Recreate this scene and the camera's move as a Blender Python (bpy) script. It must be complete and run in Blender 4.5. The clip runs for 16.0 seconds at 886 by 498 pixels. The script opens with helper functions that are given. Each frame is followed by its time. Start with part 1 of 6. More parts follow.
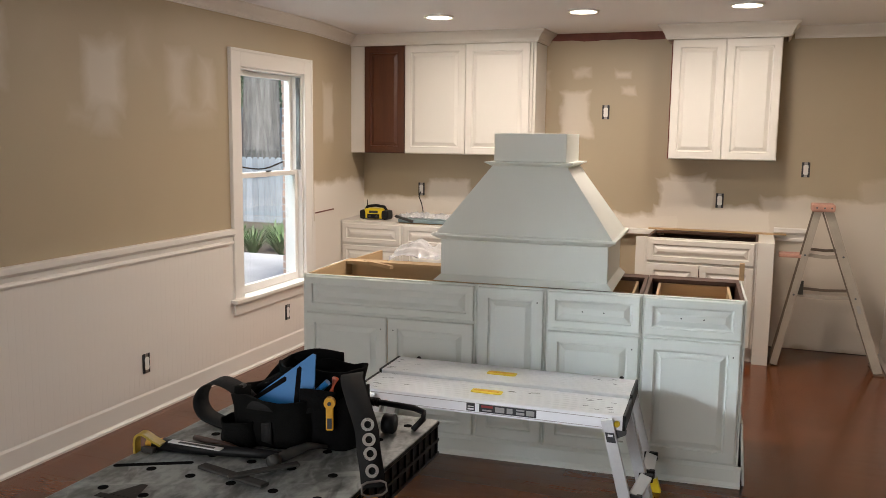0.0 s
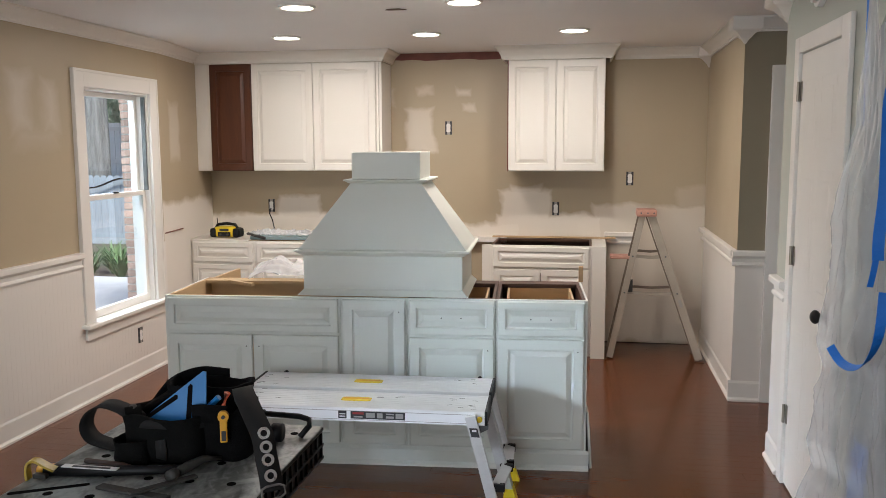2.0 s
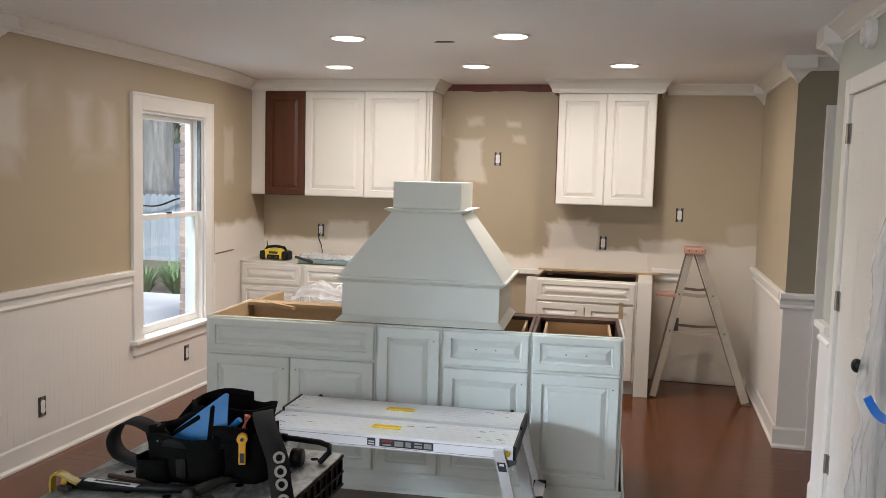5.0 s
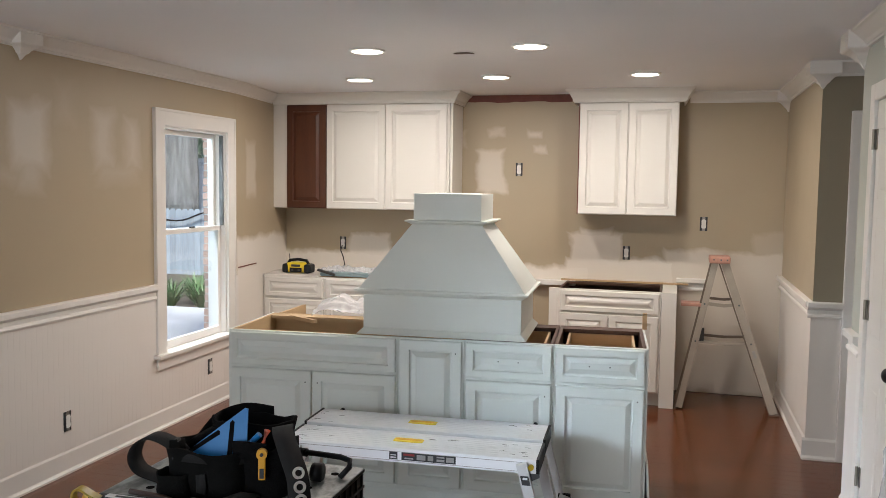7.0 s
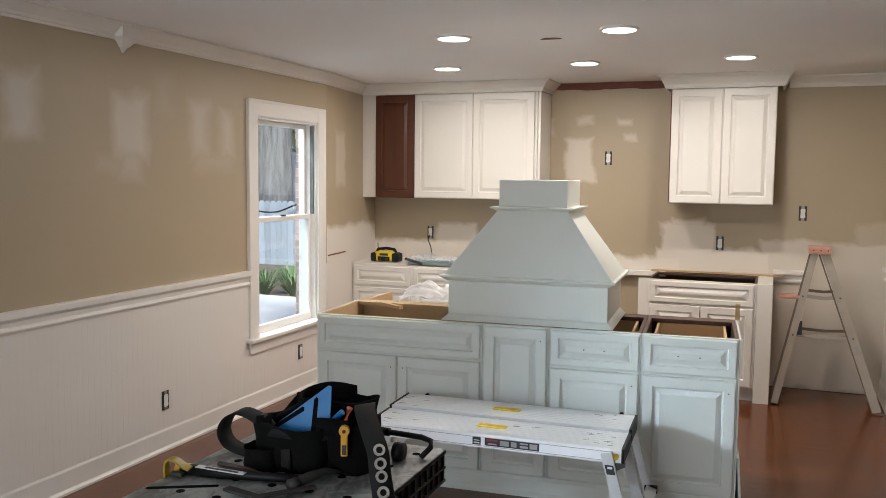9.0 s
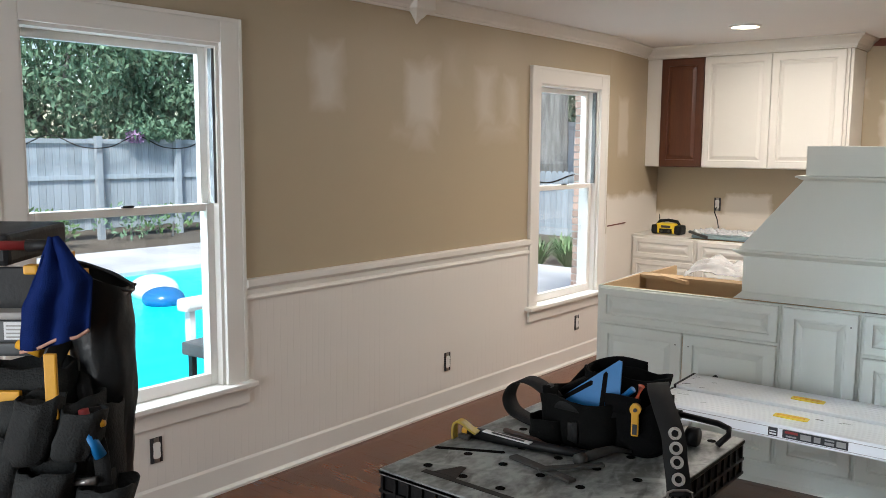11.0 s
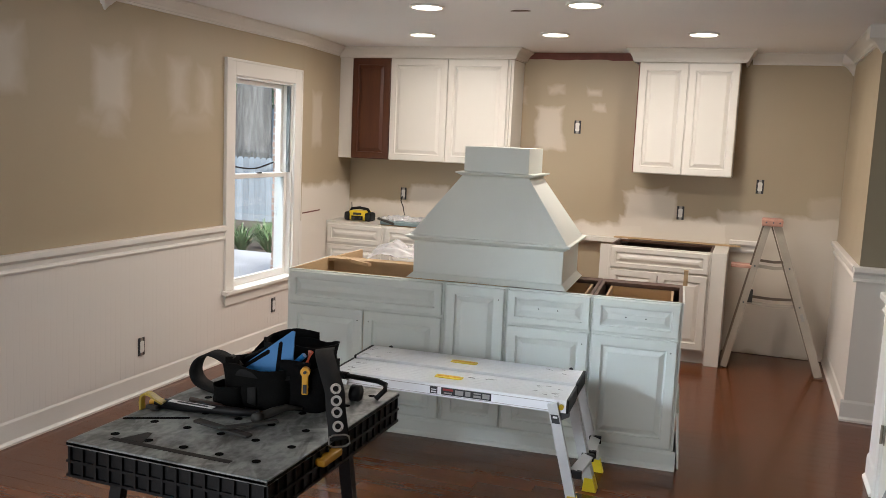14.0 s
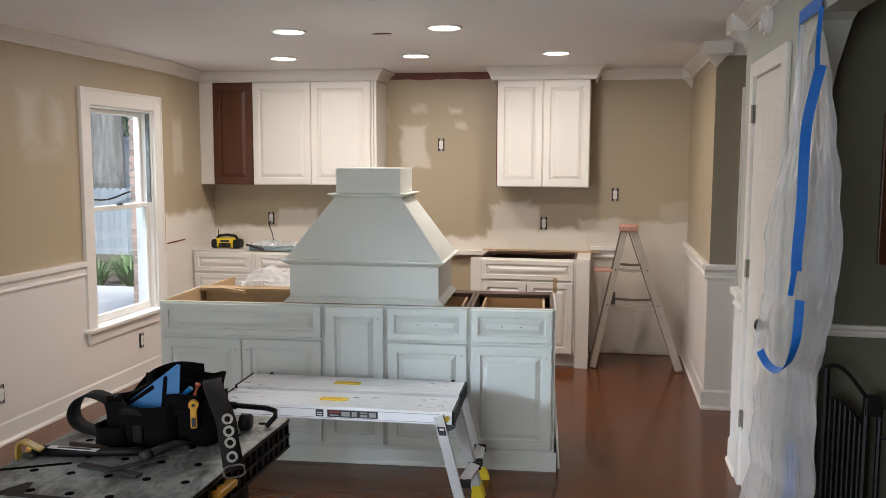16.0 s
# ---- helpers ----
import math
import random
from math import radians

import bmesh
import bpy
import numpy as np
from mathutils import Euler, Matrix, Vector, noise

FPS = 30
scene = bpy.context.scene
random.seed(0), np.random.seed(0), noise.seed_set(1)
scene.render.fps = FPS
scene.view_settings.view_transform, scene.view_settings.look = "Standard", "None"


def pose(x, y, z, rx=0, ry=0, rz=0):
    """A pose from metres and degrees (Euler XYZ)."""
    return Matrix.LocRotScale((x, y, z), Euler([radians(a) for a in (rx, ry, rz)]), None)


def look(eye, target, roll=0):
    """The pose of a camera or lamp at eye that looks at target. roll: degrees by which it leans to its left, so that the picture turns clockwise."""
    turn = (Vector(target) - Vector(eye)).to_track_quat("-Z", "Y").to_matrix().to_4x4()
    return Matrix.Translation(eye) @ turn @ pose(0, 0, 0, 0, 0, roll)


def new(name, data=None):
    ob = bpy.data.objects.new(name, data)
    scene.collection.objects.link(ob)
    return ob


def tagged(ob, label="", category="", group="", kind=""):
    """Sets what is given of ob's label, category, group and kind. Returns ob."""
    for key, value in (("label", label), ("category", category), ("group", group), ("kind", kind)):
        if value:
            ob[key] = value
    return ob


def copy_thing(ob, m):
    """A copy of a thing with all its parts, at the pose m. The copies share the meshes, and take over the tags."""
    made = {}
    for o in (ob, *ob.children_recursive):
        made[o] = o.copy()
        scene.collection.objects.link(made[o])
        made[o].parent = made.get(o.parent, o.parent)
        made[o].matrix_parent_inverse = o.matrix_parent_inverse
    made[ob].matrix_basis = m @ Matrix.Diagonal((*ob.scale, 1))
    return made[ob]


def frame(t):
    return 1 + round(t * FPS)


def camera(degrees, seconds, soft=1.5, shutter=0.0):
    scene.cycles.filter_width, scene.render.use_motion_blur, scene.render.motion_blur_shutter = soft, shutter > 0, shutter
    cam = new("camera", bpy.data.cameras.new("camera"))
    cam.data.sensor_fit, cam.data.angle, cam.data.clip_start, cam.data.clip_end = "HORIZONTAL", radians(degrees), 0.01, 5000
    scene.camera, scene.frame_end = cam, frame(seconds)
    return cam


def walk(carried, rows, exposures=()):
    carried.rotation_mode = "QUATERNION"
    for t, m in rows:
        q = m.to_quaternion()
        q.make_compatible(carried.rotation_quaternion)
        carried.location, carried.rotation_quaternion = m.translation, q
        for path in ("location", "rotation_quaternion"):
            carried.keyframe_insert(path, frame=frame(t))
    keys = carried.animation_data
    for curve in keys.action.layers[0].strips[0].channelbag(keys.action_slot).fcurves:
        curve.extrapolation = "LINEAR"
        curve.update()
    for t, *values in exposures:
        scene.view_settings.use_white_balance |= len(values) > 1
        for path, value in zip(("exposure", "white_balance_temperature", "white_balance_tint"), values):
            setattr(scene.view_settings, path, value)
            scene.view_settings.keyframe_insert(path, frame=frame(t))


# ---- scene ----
cam = camera(55.2, 16.0, soft=0.75)
PATH = [
    (0, (3.218, -0.266, 1.605), (2.519, 1.589, 1.336), 0.7),
    (0.5, (3.177, -0.416, 1.63), (2.722, 1.511, 1.352), -1.0),
    (1, (3.132, -0.498, 1.636), (2.753, 1.445, 1.349), -0.6),
    (1.5, (3.17, -0.494, 1.647), (2.833, 1.458, 1.375), -0.4),
    (2, (3.176, -0.498, 1.645), (2.839, 1.459, 1.403), -0.2),
    (2.5, (3.203, -0.514, 1.651), (2.876, 1.447, 1.43), -0.2),
    (3, (3.195, -0.524, 1.646), (2.859, 1.436, 1.435), 0.0),
    (3.5, (3.166, -0.539, 1.647), (2.832, 1.422, 1.443), 0.4),
    (4, (3.256, -0.53, 1.671), (2.925, 1.432, 1.468), 1.1),
    (4.5, (3.29, -0.494, 1.664), (2.903, 1.46, 1.479), 1.5),
    (5, (3.271, -0.489, 1.661), (2.801, 1.447, 1.483), 1.5),
    (5.2, (3.258, -0.489, 1.658), (2.766, 1.442, 1.484), 1.5),
    (7.5, (3.292, -0.465, 1.664), (2.764, 1.458, 1.512), 0.7),
    (8, (3.305, -0.478, 1.652), (2.773, 1.444, 1.495), 0.4),
    (8.5, (3.316, -0.46, 1.636), (2.72, 1.442, 1.474), 0.5),
    (9, (3.302, -0.456, 1.626), (2.577, 1.4, 1.456), 0.6),
    (9.5, (3.221, -0.465, 1.62), (2.467, 1.378, 1.441), 1.5),
    (10, (3.15, -0.452, 1.597), (2.243, 1.319, 1.392), 1.4),
    (10.2, (3.14, -0.427, 1.594), (2.071, 1.25, 1.378), 1.0),
    (12.3, (3.304, -0.385, 1.622), (1.983, 1.096, 1.372), 0.2),
    (12.5, (3.304, -0.454, 1.616), (2.108, 1.13, 1.37), 0.6),
    (13, (3.28, -0.605, 1.61), (2.433, 1.187, 1.346), 1.9),
    (13.5, (3.349, -0.643, 1.628), (2.594, 1.19, 1.363), 2.6),
    (14, (3.455, -0.648, 1.646), (2.781, 1.217, 1.388), 2.5),
    (14.5, (3.475, -0.673, 1.651), (2.969, 1.247, 1.413), 0.8),
    (15, (3.432, -0.7, 1.652), (3.017, 1.242, 1.42), 0.4),
    (15.5, (3.419, -0.713, 1.654), (3.023, 1.235, 1.435), 0.2),
    (16, (3.419, -0.721, 1.654), (3.047, 1.233, 1.447), 0.2),
]
walk(cam, [(t, look(eye, target, roll)) for t, eye, target, roll in PATH],
     [(0.0, 0.34, 6850, 12), (0.5, 0.35, 6480, 10), (1.2, 0.36, 6320, 10), (5.0, 0.37, 6320, 10), (9.0, 0.40, 6300, 9), (11.5, 0.52, 6380, 7), (12.55, 0.56, 6400, 6), (13.0, 0.40, 6900, 12), (13.6, 0.38, 6700, 11), (14.4, 0.35, 6320, 9), (16.0, 0.35, 6320, 10)])

# ---- world, sun, lamps ----
world = bpy.data.worlds.new("world")
scene.world = world
world.use_nodes = True
wn = world.node_tree
sky = wn.nodes.new("ShaderNodeTexSky")
sky.sky_type, sky.sun_disc = "NISHITA", False
sky.sun_elevation, sky.sun_rotation = radians(53), radians(144)
wn.nodes["Background"].inputs["Strength"].default_value = 0.15
wn.links.new(sky.outputs[0], wn.nodes["Background"].inputs["Color"])
sun = new("sun", bpy.data.lights.new("sun", "SUN"))
sun.data.energy, sun.data.angle, sun.data.color = 5.0, radians(14), (1.0, 0.97, 0.93)
sun.matrix_world = look((5.2, -14, 23.4), (-5, 0, 0))
CEIL = 2.42
LAMPS = [(1.03, 5.41), (2.045, 5.41), (3.06, 5.41), (1.555, 4.15), (2.495, 4.15)]


def area(name, eye, target, w, h, watts, color):
    ob = new(name, bpy.data.lights.new(name, "AREA"))
    ob.data.shape, ob.data.size, ob.data.size_y = "RECTANGLE", w, h
    ob.data.energy, ob.data.color = watts, color
    ob.matrix_world = look(eye, target)
    return ob


# daylight through the two west windows
area("window_daylight", (-0.75, 4.88, 2.85), (1.6, 4.88, 0.5), 1.1, 1.0, 76, (0.80, 0.90, 1.0))
area("window_daylight", (-0.75, 1.48, 2.85), (1.6, 1.48, 0.5), 1.2, 1.0, 62, (0.80, 0.90, 1.0))
beam = area("window_daylight", (-2.7, -0.22, 2.65), (2.7, 3.4, 0.6), 0.6, 0.8, 13, (0.70, 0.85, 1.0))
beam.data.spread = radians(38)
# added fill lamp, out of view behind the camera
area("rear_fill_light", (1.5, -2.9, 1.2), (1.7, 5, 1.1), 2.2, 1.9, 64, (0.92, 0.96, 1.0))
for lx, ly in LAMPS:
    lamp = new("downlight_lamp", bpy.data.lights.new("downlight_lamp", "AREA"))
    lamp.data.shape, lamp.data.size = "DISK", 0.14
    lamp.data.energy, lamp.data.color = 9.7, (1.0, 0.897, 0.818)
    lamp.matrix_world = look((lx, ly, CEIL - 0.02), (lx, ly + 0.0001, 0))


# ---- materials ----
def mat(name, color, rough=0.6, metal=0.0, var=0.08, scale=6.0, bump=0.15, fine=120.0, spec=0.5, stretch=(1, 1, 1), color2=None, rand=0.0, coat=0.0, hard=0.0):
    """A surface with variation at two scales: broad blotches and fine grain."""
    m = bpy.data.materials.new(name)
    m.use_nodes = True
    t = m.node_tree
    b = t.nodes["Principled BSDF"]
    tc = t.nodes.new("ShaderNodeTexCoord")
    mp = t.nodes.new("ShaderNodeMapping")
    mp.inputs["Scale"].default_value = stretch
    t.links.new(tc.outputs["Object"], mp.inputs["Vector"])
    n1 = t.nodes.new("ShaderNodeTexNoise")
    n1.inputs["Scale"].default_value, n1.inputs["Detail"].default_value = scale, 5
    n2 = t.nodes.new("ShaderNodeTexNoise")
    n2.inputs["Scale"].default_value, n2.inputs["Detail"].default_value = fine, 3
    for n in (n1, n2):
        t.links.new(mp.outputs[0], n.inputs["Vector"])
    mx = t.nodes.new("ShaderNodeMix")
    mx.data_type = "RGBA"
    c2 = color2 or tuple(c * (1 - 2.2 * var) for c in color)
    mx.inputs[6].default_value = (*[min(1, c * (1 + var)) for c in color], 1)
    mx.inputs[7].default_value = (*c2, 1)
    ad = t.nodes.new("ShaderNodeMath")
    ad.operation = "MULTIPLY_ADD"
    ad.inputs[1].default_value, ad.inputs[2].default_value = 0.35, 0.0
    t.links.new(n2.outputs[0], ad.inputs[0])
    ad2 = t.nodes.new("ShaderNodeMath")
    ad2.operation = "MULTIPLY_ADD"
    ad2.inputs[1].default_value = 0.65
    t.links.new(n1.outputs[0], ad2.inputs[0])
    t.links.new(ad.outputs[0], ad2.inputs[2])
    if hard:
        hr = t.nodes.new("ShaderNodeMapRange")
        hr.inputs[1].default_value, hr.inputs[2].default_value = 0.5 - hard, 0.5 + hard
        t.links.new(ad2.outputs[0], hr.inputs[0])
        t.links.new(hr.outputs[0], mx.inputs[0])
    else:
        t.links.new(ad2.outputs[0], mx.inputs[0])
    last = mx.outputs[2]
    if rand:
        oi = t.nodes.new("ShaderNodeObjectInfo")
        hs = t.nodes.new("ShaderNodeHueSaturation")
        mr = t.nodes.new("ShaderNodeMapRange")
        mr.inputs[3].default_value, mr.inputs[4].default_value = 1 - rand, 1 + rand
        t.links.new(oi.outputs["Random"], mr.inputs[0])
        t.links.new(mr.outputs[0], hs.inputs["Value"])
        t.links.new(last, hs.inputs["Color"])
        last = hs.outputs[0]
    t.links.new(last, b.inputs["Base Color"])
    rr = t.nodes.new("ShaderNodeMapRange")
    rr.inputs[3].default_value, rr.inputs[4].default_value = max(0.02, rough - 0.08), min(1, rough + 0.08)
    t.links.new(n1.outputs[0], rr.inputs[0])
    t.links.new(rr.outputs[0], b.inputs["Roughness"])
    b.inputs["Metallic"].default_value = metal
    b.inputs["Specular IOR Level"].default_value = spec
    b.inputs["Coat Weight"].default_value = coat
    if bump:
        bp = t.nodes.new("ShaderNodeBump")
        bp.inputs["Strength"].default_value, bp.inputs["Distance"].default_value = bump, 0.004
        t.links.new(n2.outputs[0], bp.inputs["Height"])
        t.links.new(bp.outputs[0], b.inputs["Normal"])
    return m


def patched(name, paint, filler, u_axis, zones, rough=0.45, soft=0.03, ragged=0.10):
    """Wall paint with patches of joint compound and bare primer: zones of (u0, u1, z0, z1, amount)."""
    m = mat(name, paint, rough, var=0.03, scale=2.5, bump=0.08, fine=260)
    t = m.node_tree
    b = t.nodes["Principled BSDF"]
    base = b.inputs["Base Color"].links[0].from_socket
    roughness = b.inputs["Roughness"].links[0].from_socket
    tc = t.nodes.new("ShaderNodeTexCoord")
    wob = t.nodes.new("ShaderNodeTexNoise")
    wob.inputs["Scale"].default_value, wob.inputs["Detail"].default_value = 5.0, 6
    t.links.new(tc.outputs["Object"], wob.inputs["Vector"])
    sub = t.nodes.new("ShaderNodeVectorMath")
    sub.operation = "SUBTRACT"
    sub.inputs[1].default_value = (0.5, 0.5, 0.5)
    t.links.new(wob.outputs["Color"], sub.inputs[0])
    scl = t.nodes.new("ShaderNodeVectorMath")
    scl.operation = "SCALE"
    scl.inputs["Scale"].default_value = ragged * 2
    t.links.new(sub.outputs[0], scl.inputs[0])
    addv = t.nodes.new("ShaderNodeVectorMath")
    t.links.new(tc.outputs["Object"], addv.inputs[0])
    t.links.new(scl.outputs[0], addv.inputs[1])
    xyz = t.nodes.new("ShaderNodeSeparateXYZ")
    t.links.new(addv.outputs[0], xyz.inputs[0])

    def math_node(op, a, bb):
        n = t.nodes.new("ShaderNodeMath")
        n.operation = op
        for i, v in enumerate((a, bb)):
            if isinstance(v, (int, float)):
                n.inputs[i].default_value = v
            else:
                t.links.new(v, n.inputs[i])
        return n.outputs[0]

    total = None
    for u0, u1, z0, z1, amount in zones:
        side = []
        for out, lo, hi in ((xyz.outputs[u_axis], u0, u1), (xyz.outputs[2], z0, z1)):
            d = math_node("ABSOLUTE", math_node("SUBTRACT", out, (lo + hi) / 2), 0)
            side.append(math_node("SUBTRACT", (hi - lo) / 2, d))
        inside = math_node("MINIMUM", *side)
        mr = t.nodes.new("ShaderNodeMapRange")
        mr.inputs[1].default_value, mr.inputs[2].default_value = -soft / 2, soft / 2
        mr.inputs[4].default_value = amount
        t.links.new(inside, mr.inputs[0])
        total = mr.outputs[0] if total is None else math_node("MAXIMUM", total, mr.outputs[0])
    mx = t.nodes.new("ShaderNodeMix")
    mx.data_type = "RGBA"
    mx.inputs[7].default_value = (*filler, 1)
    t.links.new(total, mx.inputs[0])
    t.links.new(base, mx.inputs[6])
    t.links.new(mx.outputs[2], b.inputs["Base Color"])
    t.links.new(math_node("ADD", roughness, math_node("MULTIPLY", total, 0.12)), b.inputs["Roughness"])
    return m


BEIGE, FILL = (0.44, 0.36, 0.245), (0.74, 0.68, 0.60)
M_BACK = patched("beige_paint_patched", BEIGE, FILL, 0, [
    (-0.4, 0.95, 0.84, 1.04, 1.0), (0.46, 0.86, 0.9, 1.22, 0.9), (1.0, 2.6, 0.84, 0.985, 1.0),
    (2.44, 2.86, 0.86, 1.27, 0.85), (2.4, 3.3, 0.84, 1.06, 0.9), (3.22, 4.2, 0.0, 1.15, 0.72), (3.9, 4.2, 1.0, 1.3, 0.25),
    (1.62, 1.87, 1.60, 1.96, 0.6), (1.75, 1.86, 2.07, 2.13, 0.45), (2.07, 2.17, 2.07, 2.12, 0.55), (2.10, 2.22, 1.92, 1.98, 0.5),
    (1.48, 1.54, 2.0, 2.12, 0.3), (2.52, 2.80, 1.20, 1.30, 0.7)], ragged=0.075, soft=0.04)
# pale patches are spackle; the sheen on them is put into the colour too
M_LEFT = patched("beige_paint_spackled", BEIGE, (0.70, 0.66, 0.60), 1, [
    (2.48, 2.64, 1.80, 2.1, 0.58), (3.14, 3.40, 1.72, 2.05, 0.58), (3.05, 3.18, 1.655, 1.69, 0.3), (3.80, 3.96, 1.75, 2.06, 0.42),
    (4.09, 4.2, 1.75, 2.02, 0.42), (3.83, 4.20, 1.66, 1.76, 0.22), (3.50, 3.62, 1.98, 2.2, 0.14), (3.20, 3.36, 1.62, 1.80, 0.38)], ragged=0.075, soft=0.10)
M_LEFTK = patched("beige_paint_primed_below", BEIGE, (0.78, 0.73, 0.66), 1, [
    (5.3, 6.9, -0.2, 1.21, 0.95), (5.66, 5.86, 1.55, 1.97, 0.35)], ragged=0.06, soft=0.05)
M_STUB = mat("beige_paint", BEIGE, 0.42, var=0.04, scale=2.5, bump=0.08, fine=260)
M_SAGE = mat("grey_green_paint", (0.47, 0.49, 0.43), 0.5, var=0.03, scale=2, bump=0.08, fine=260)
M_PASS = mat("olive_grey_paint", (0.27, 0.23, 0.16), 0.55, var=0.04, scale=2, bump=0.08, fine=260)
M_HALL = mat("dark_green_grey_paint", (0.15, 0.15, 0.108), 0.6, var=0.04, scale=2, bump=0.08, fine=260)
M_TRIM = mat("white_trim_paint", (0.80, 0.77, 0.72), 0.38, var=0.03, scale=4, bump=0.06, fine=200)
M_WAIN = mat("white_wainscot_paint", (0.78, 0.74, 0.69), 0.45, var=0.03, scale=3, bump=0.06, fine=200)
M_CEIL = mat("ceiling_white", (0.86, 0.86, 0.87), 0.85, var=0.02, scale=2, bump=0.2, fine=300)
M_CAB = mat("warm_white_cabinet_paint", (0.74, 0.71, 0.65), 0.38, var=0.02, scale=5, bump=0.05, fine=200)
M_ISL = mat("pale_sage_primer", (0.72, 0.75, 0.70), 0.42, var=0.03, scale=4, bump=0.08, fine=220)
M_HOOD = mat("pale_green_hood_paint", (0.74, 0.76, 0.70), 0.45, var=0.03, scale=3, bump=0.08, fine=220)
M_PLY = mat("raw_plywood", (0.55, 0.38, 0.21), 0.65, var=0.12, scale=4, bump=0.1, fine=80, stretch=(1, 1, 6))
# dark brown for some open cabinet insides, the pliers and the ceiling hole
M_DARKIN = mat("dark_brown_interior", (0.075, 0.030, 0.016), 0.5, var=0.15, scale=5, bump=0.1)
M_BROWN = mat("reddish_brown_stained_wood", (0.092, 0.028, 0.010), 0.34, var=0.2, scale=3, bump=0.06, fine=40, stretch=(6, 6, 0.5), coat=0.10, color2=(0.055, 0.015, 0.006), hard=0.26)
M_REDLINE = mat("old_red_brown_paint", (0.20, 0.06, 0.04), 0.6, var=0.25, scale=14, bump=0.2)
M_FLOOR = mat("reddish_hardwood", (0.122, 0.034, 0.0082), 0.20, var=0.16, scale=3, bump=0.014, fine=26, stretch=(0.5, 3.5, 1), rand=0.18, coat=0.06, spec=0.42)
M_SUB = mat("dark_floor_joint", (0.03, 0.015, 0.01), 0.8)
# near-black that stands in for the shade inside the bench holes
M_ALU = mat("brushed_aluminium", (0.82, 0.83, 0.85), 0.30, 0.70, var=0.025, scale=4, bump=0.0, fine=30, stretch=(0.6, 2, 2))
M_ALU_LEG = mat("matt_aluminium", (0.66, 0.66, 0.66), 0.42, 0.5, var=0.08, scale=12, bump=0.1)
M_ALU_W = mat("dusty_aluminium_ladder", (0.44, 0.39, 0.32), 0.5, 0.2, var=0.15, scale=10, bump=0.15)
# ladder aluminium darkened: shade on the far rails is put into the colour
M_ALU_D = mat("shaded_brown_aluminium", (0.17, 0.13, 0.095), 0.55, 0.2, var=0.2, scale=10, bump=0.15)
M_PINK = mat("faded_red_plastic", (0.58, 0.31, 0.235), 0.6, var=0.22, scale=25)
M_BLACK = mat("black_plastic", (0.005, 0.005, 0.006), 0.5, var=0.2, scale=20, bump=0.15, spec=0.3)
M_DUSTY = mat("dusty_black_plastic", (0.095, 0.103, 0.099), 0.44, var=0.1, scale=8, bump=0.35, fine=45, stretch=(1.3, 0.8, 1), color2=(0.33, 0.35, 0.335), hard=0.10)


def scratched(m, tone, scale, turn, amount):
    """Pale scuffs drawn out along one direction over a material's colour."""
    t = m.node_tree
    b = t.nodes["Principled BSDF"]
    base = b.inputs["Base Color"].links[0].from_socket
    tc = t.nodes.new("ShaderNodeTexCoord")
    mp = t.nodes.new("ShaderNodeMapping")
    mp.vector_type = "TEXTURE"
    mp.inputs["Rotation"].default_value = (0, 0, turn)
    mp.inputs["Scale"].default_value = (1.0, 0.22, 1.0)
    n = t.nodes.new("ShaderNodeTexNoise")
    n.inputs["Scale"].default_value, n.inputs["Detail"].default_value = scale, 4
    r = t.nodes.new("ShaderNodeMapRange")
    r.inputs[1].default_value, r.inputs[2].default_value, r.inputs[4].default_value = 0.60, 0.72, amount
    x = t.nodes.new("ShaderNodeMix")
    x.data_type = "RGBA"
    x.inputs[7].default_value = (*tone, 1)
    t.links.new(tc.outputs["Object"], mp.inputs["Vector"])
    t.links.new(mp.outputs[0], n.inputs["Vector"])
    t.links.new(n.outputs[0], r.inputs[0])
    t.links.new(r.outputs[0], x.inputs[0])
    t.links.new(base, x.inputs[6])
    t.links.new(x.outputs[2], b.inputs["Base Color"])


scratched(M_DUSTY, (0.42, 0.435, 0.42), 5.0, 0.5, 0.8)
scratched(M_DUSTY, (0.38, 0.395, 0.38), 7.0, -0.9, 0.6)
scratched(M_DUSTY, (0.03, 0.03, 0.028), 6.0, 1.9, 0.7)
M_NYLON = mat("black_nylon_fabric", (0.0055, 0.0055, 0.006), 0.95, var=0.4, scale=16, bump=0.8, fine=300, spec=0.12)
M_POUCH = mat("worn_dark_grey_nylon", (0.008, 0.0082, 0.008), 0.95, var=0.45, scale=14, bump=0.8, fine=300, spec=0.12)
M_HANG = mat("worn_black_canvas", (0.022, 0.024, 0.024), 0.75, var=0.4, scale=9, bump=0.6, fine=200, spec=0.3)
M_HOLE = mat("unlit_hole", (0.003, 0.003, 0.003), 0.9, var=0.1, bump=0, spec=0.05)
M_STRAP = mat("dark_grey_webbing", (0.016, 0.016, 0.016), 0.8, var=0.2, scale=15, bump=0.5, fine=400, spec=0.3)
M_BLUE = mat("anodised_blue", (0.004, 0.175, 0.47), 0.5, 0.0, var=0.08, scale=12)
M_TAPE = mat("blue_masking_tape", (0.012, 0.19, 0.72), 0.6, var=0.08, scale=25, bump=0.3)
M_TOWEL = mat("royal_blue_microfibre", (0.008, 0.024, 0.135), 0.95, var=0.25, scale=25, bump=0.9, fine=450, spec=0.1)
M_YEL = mat("yellow_plastic", (0.80, 0.58, 0.02), 0.45, var=0.08, scale=20)
M_HOOK = mat("dirty_yellow_plastic", (0.50, 0.36, 0.03), 0.35, var=0.3, scale=25, bump=0.2)
M_ORANGE = mat("orange_red_grip", (0.70, 0.10, 0.025), 0.45, var=0.1, scale=25)
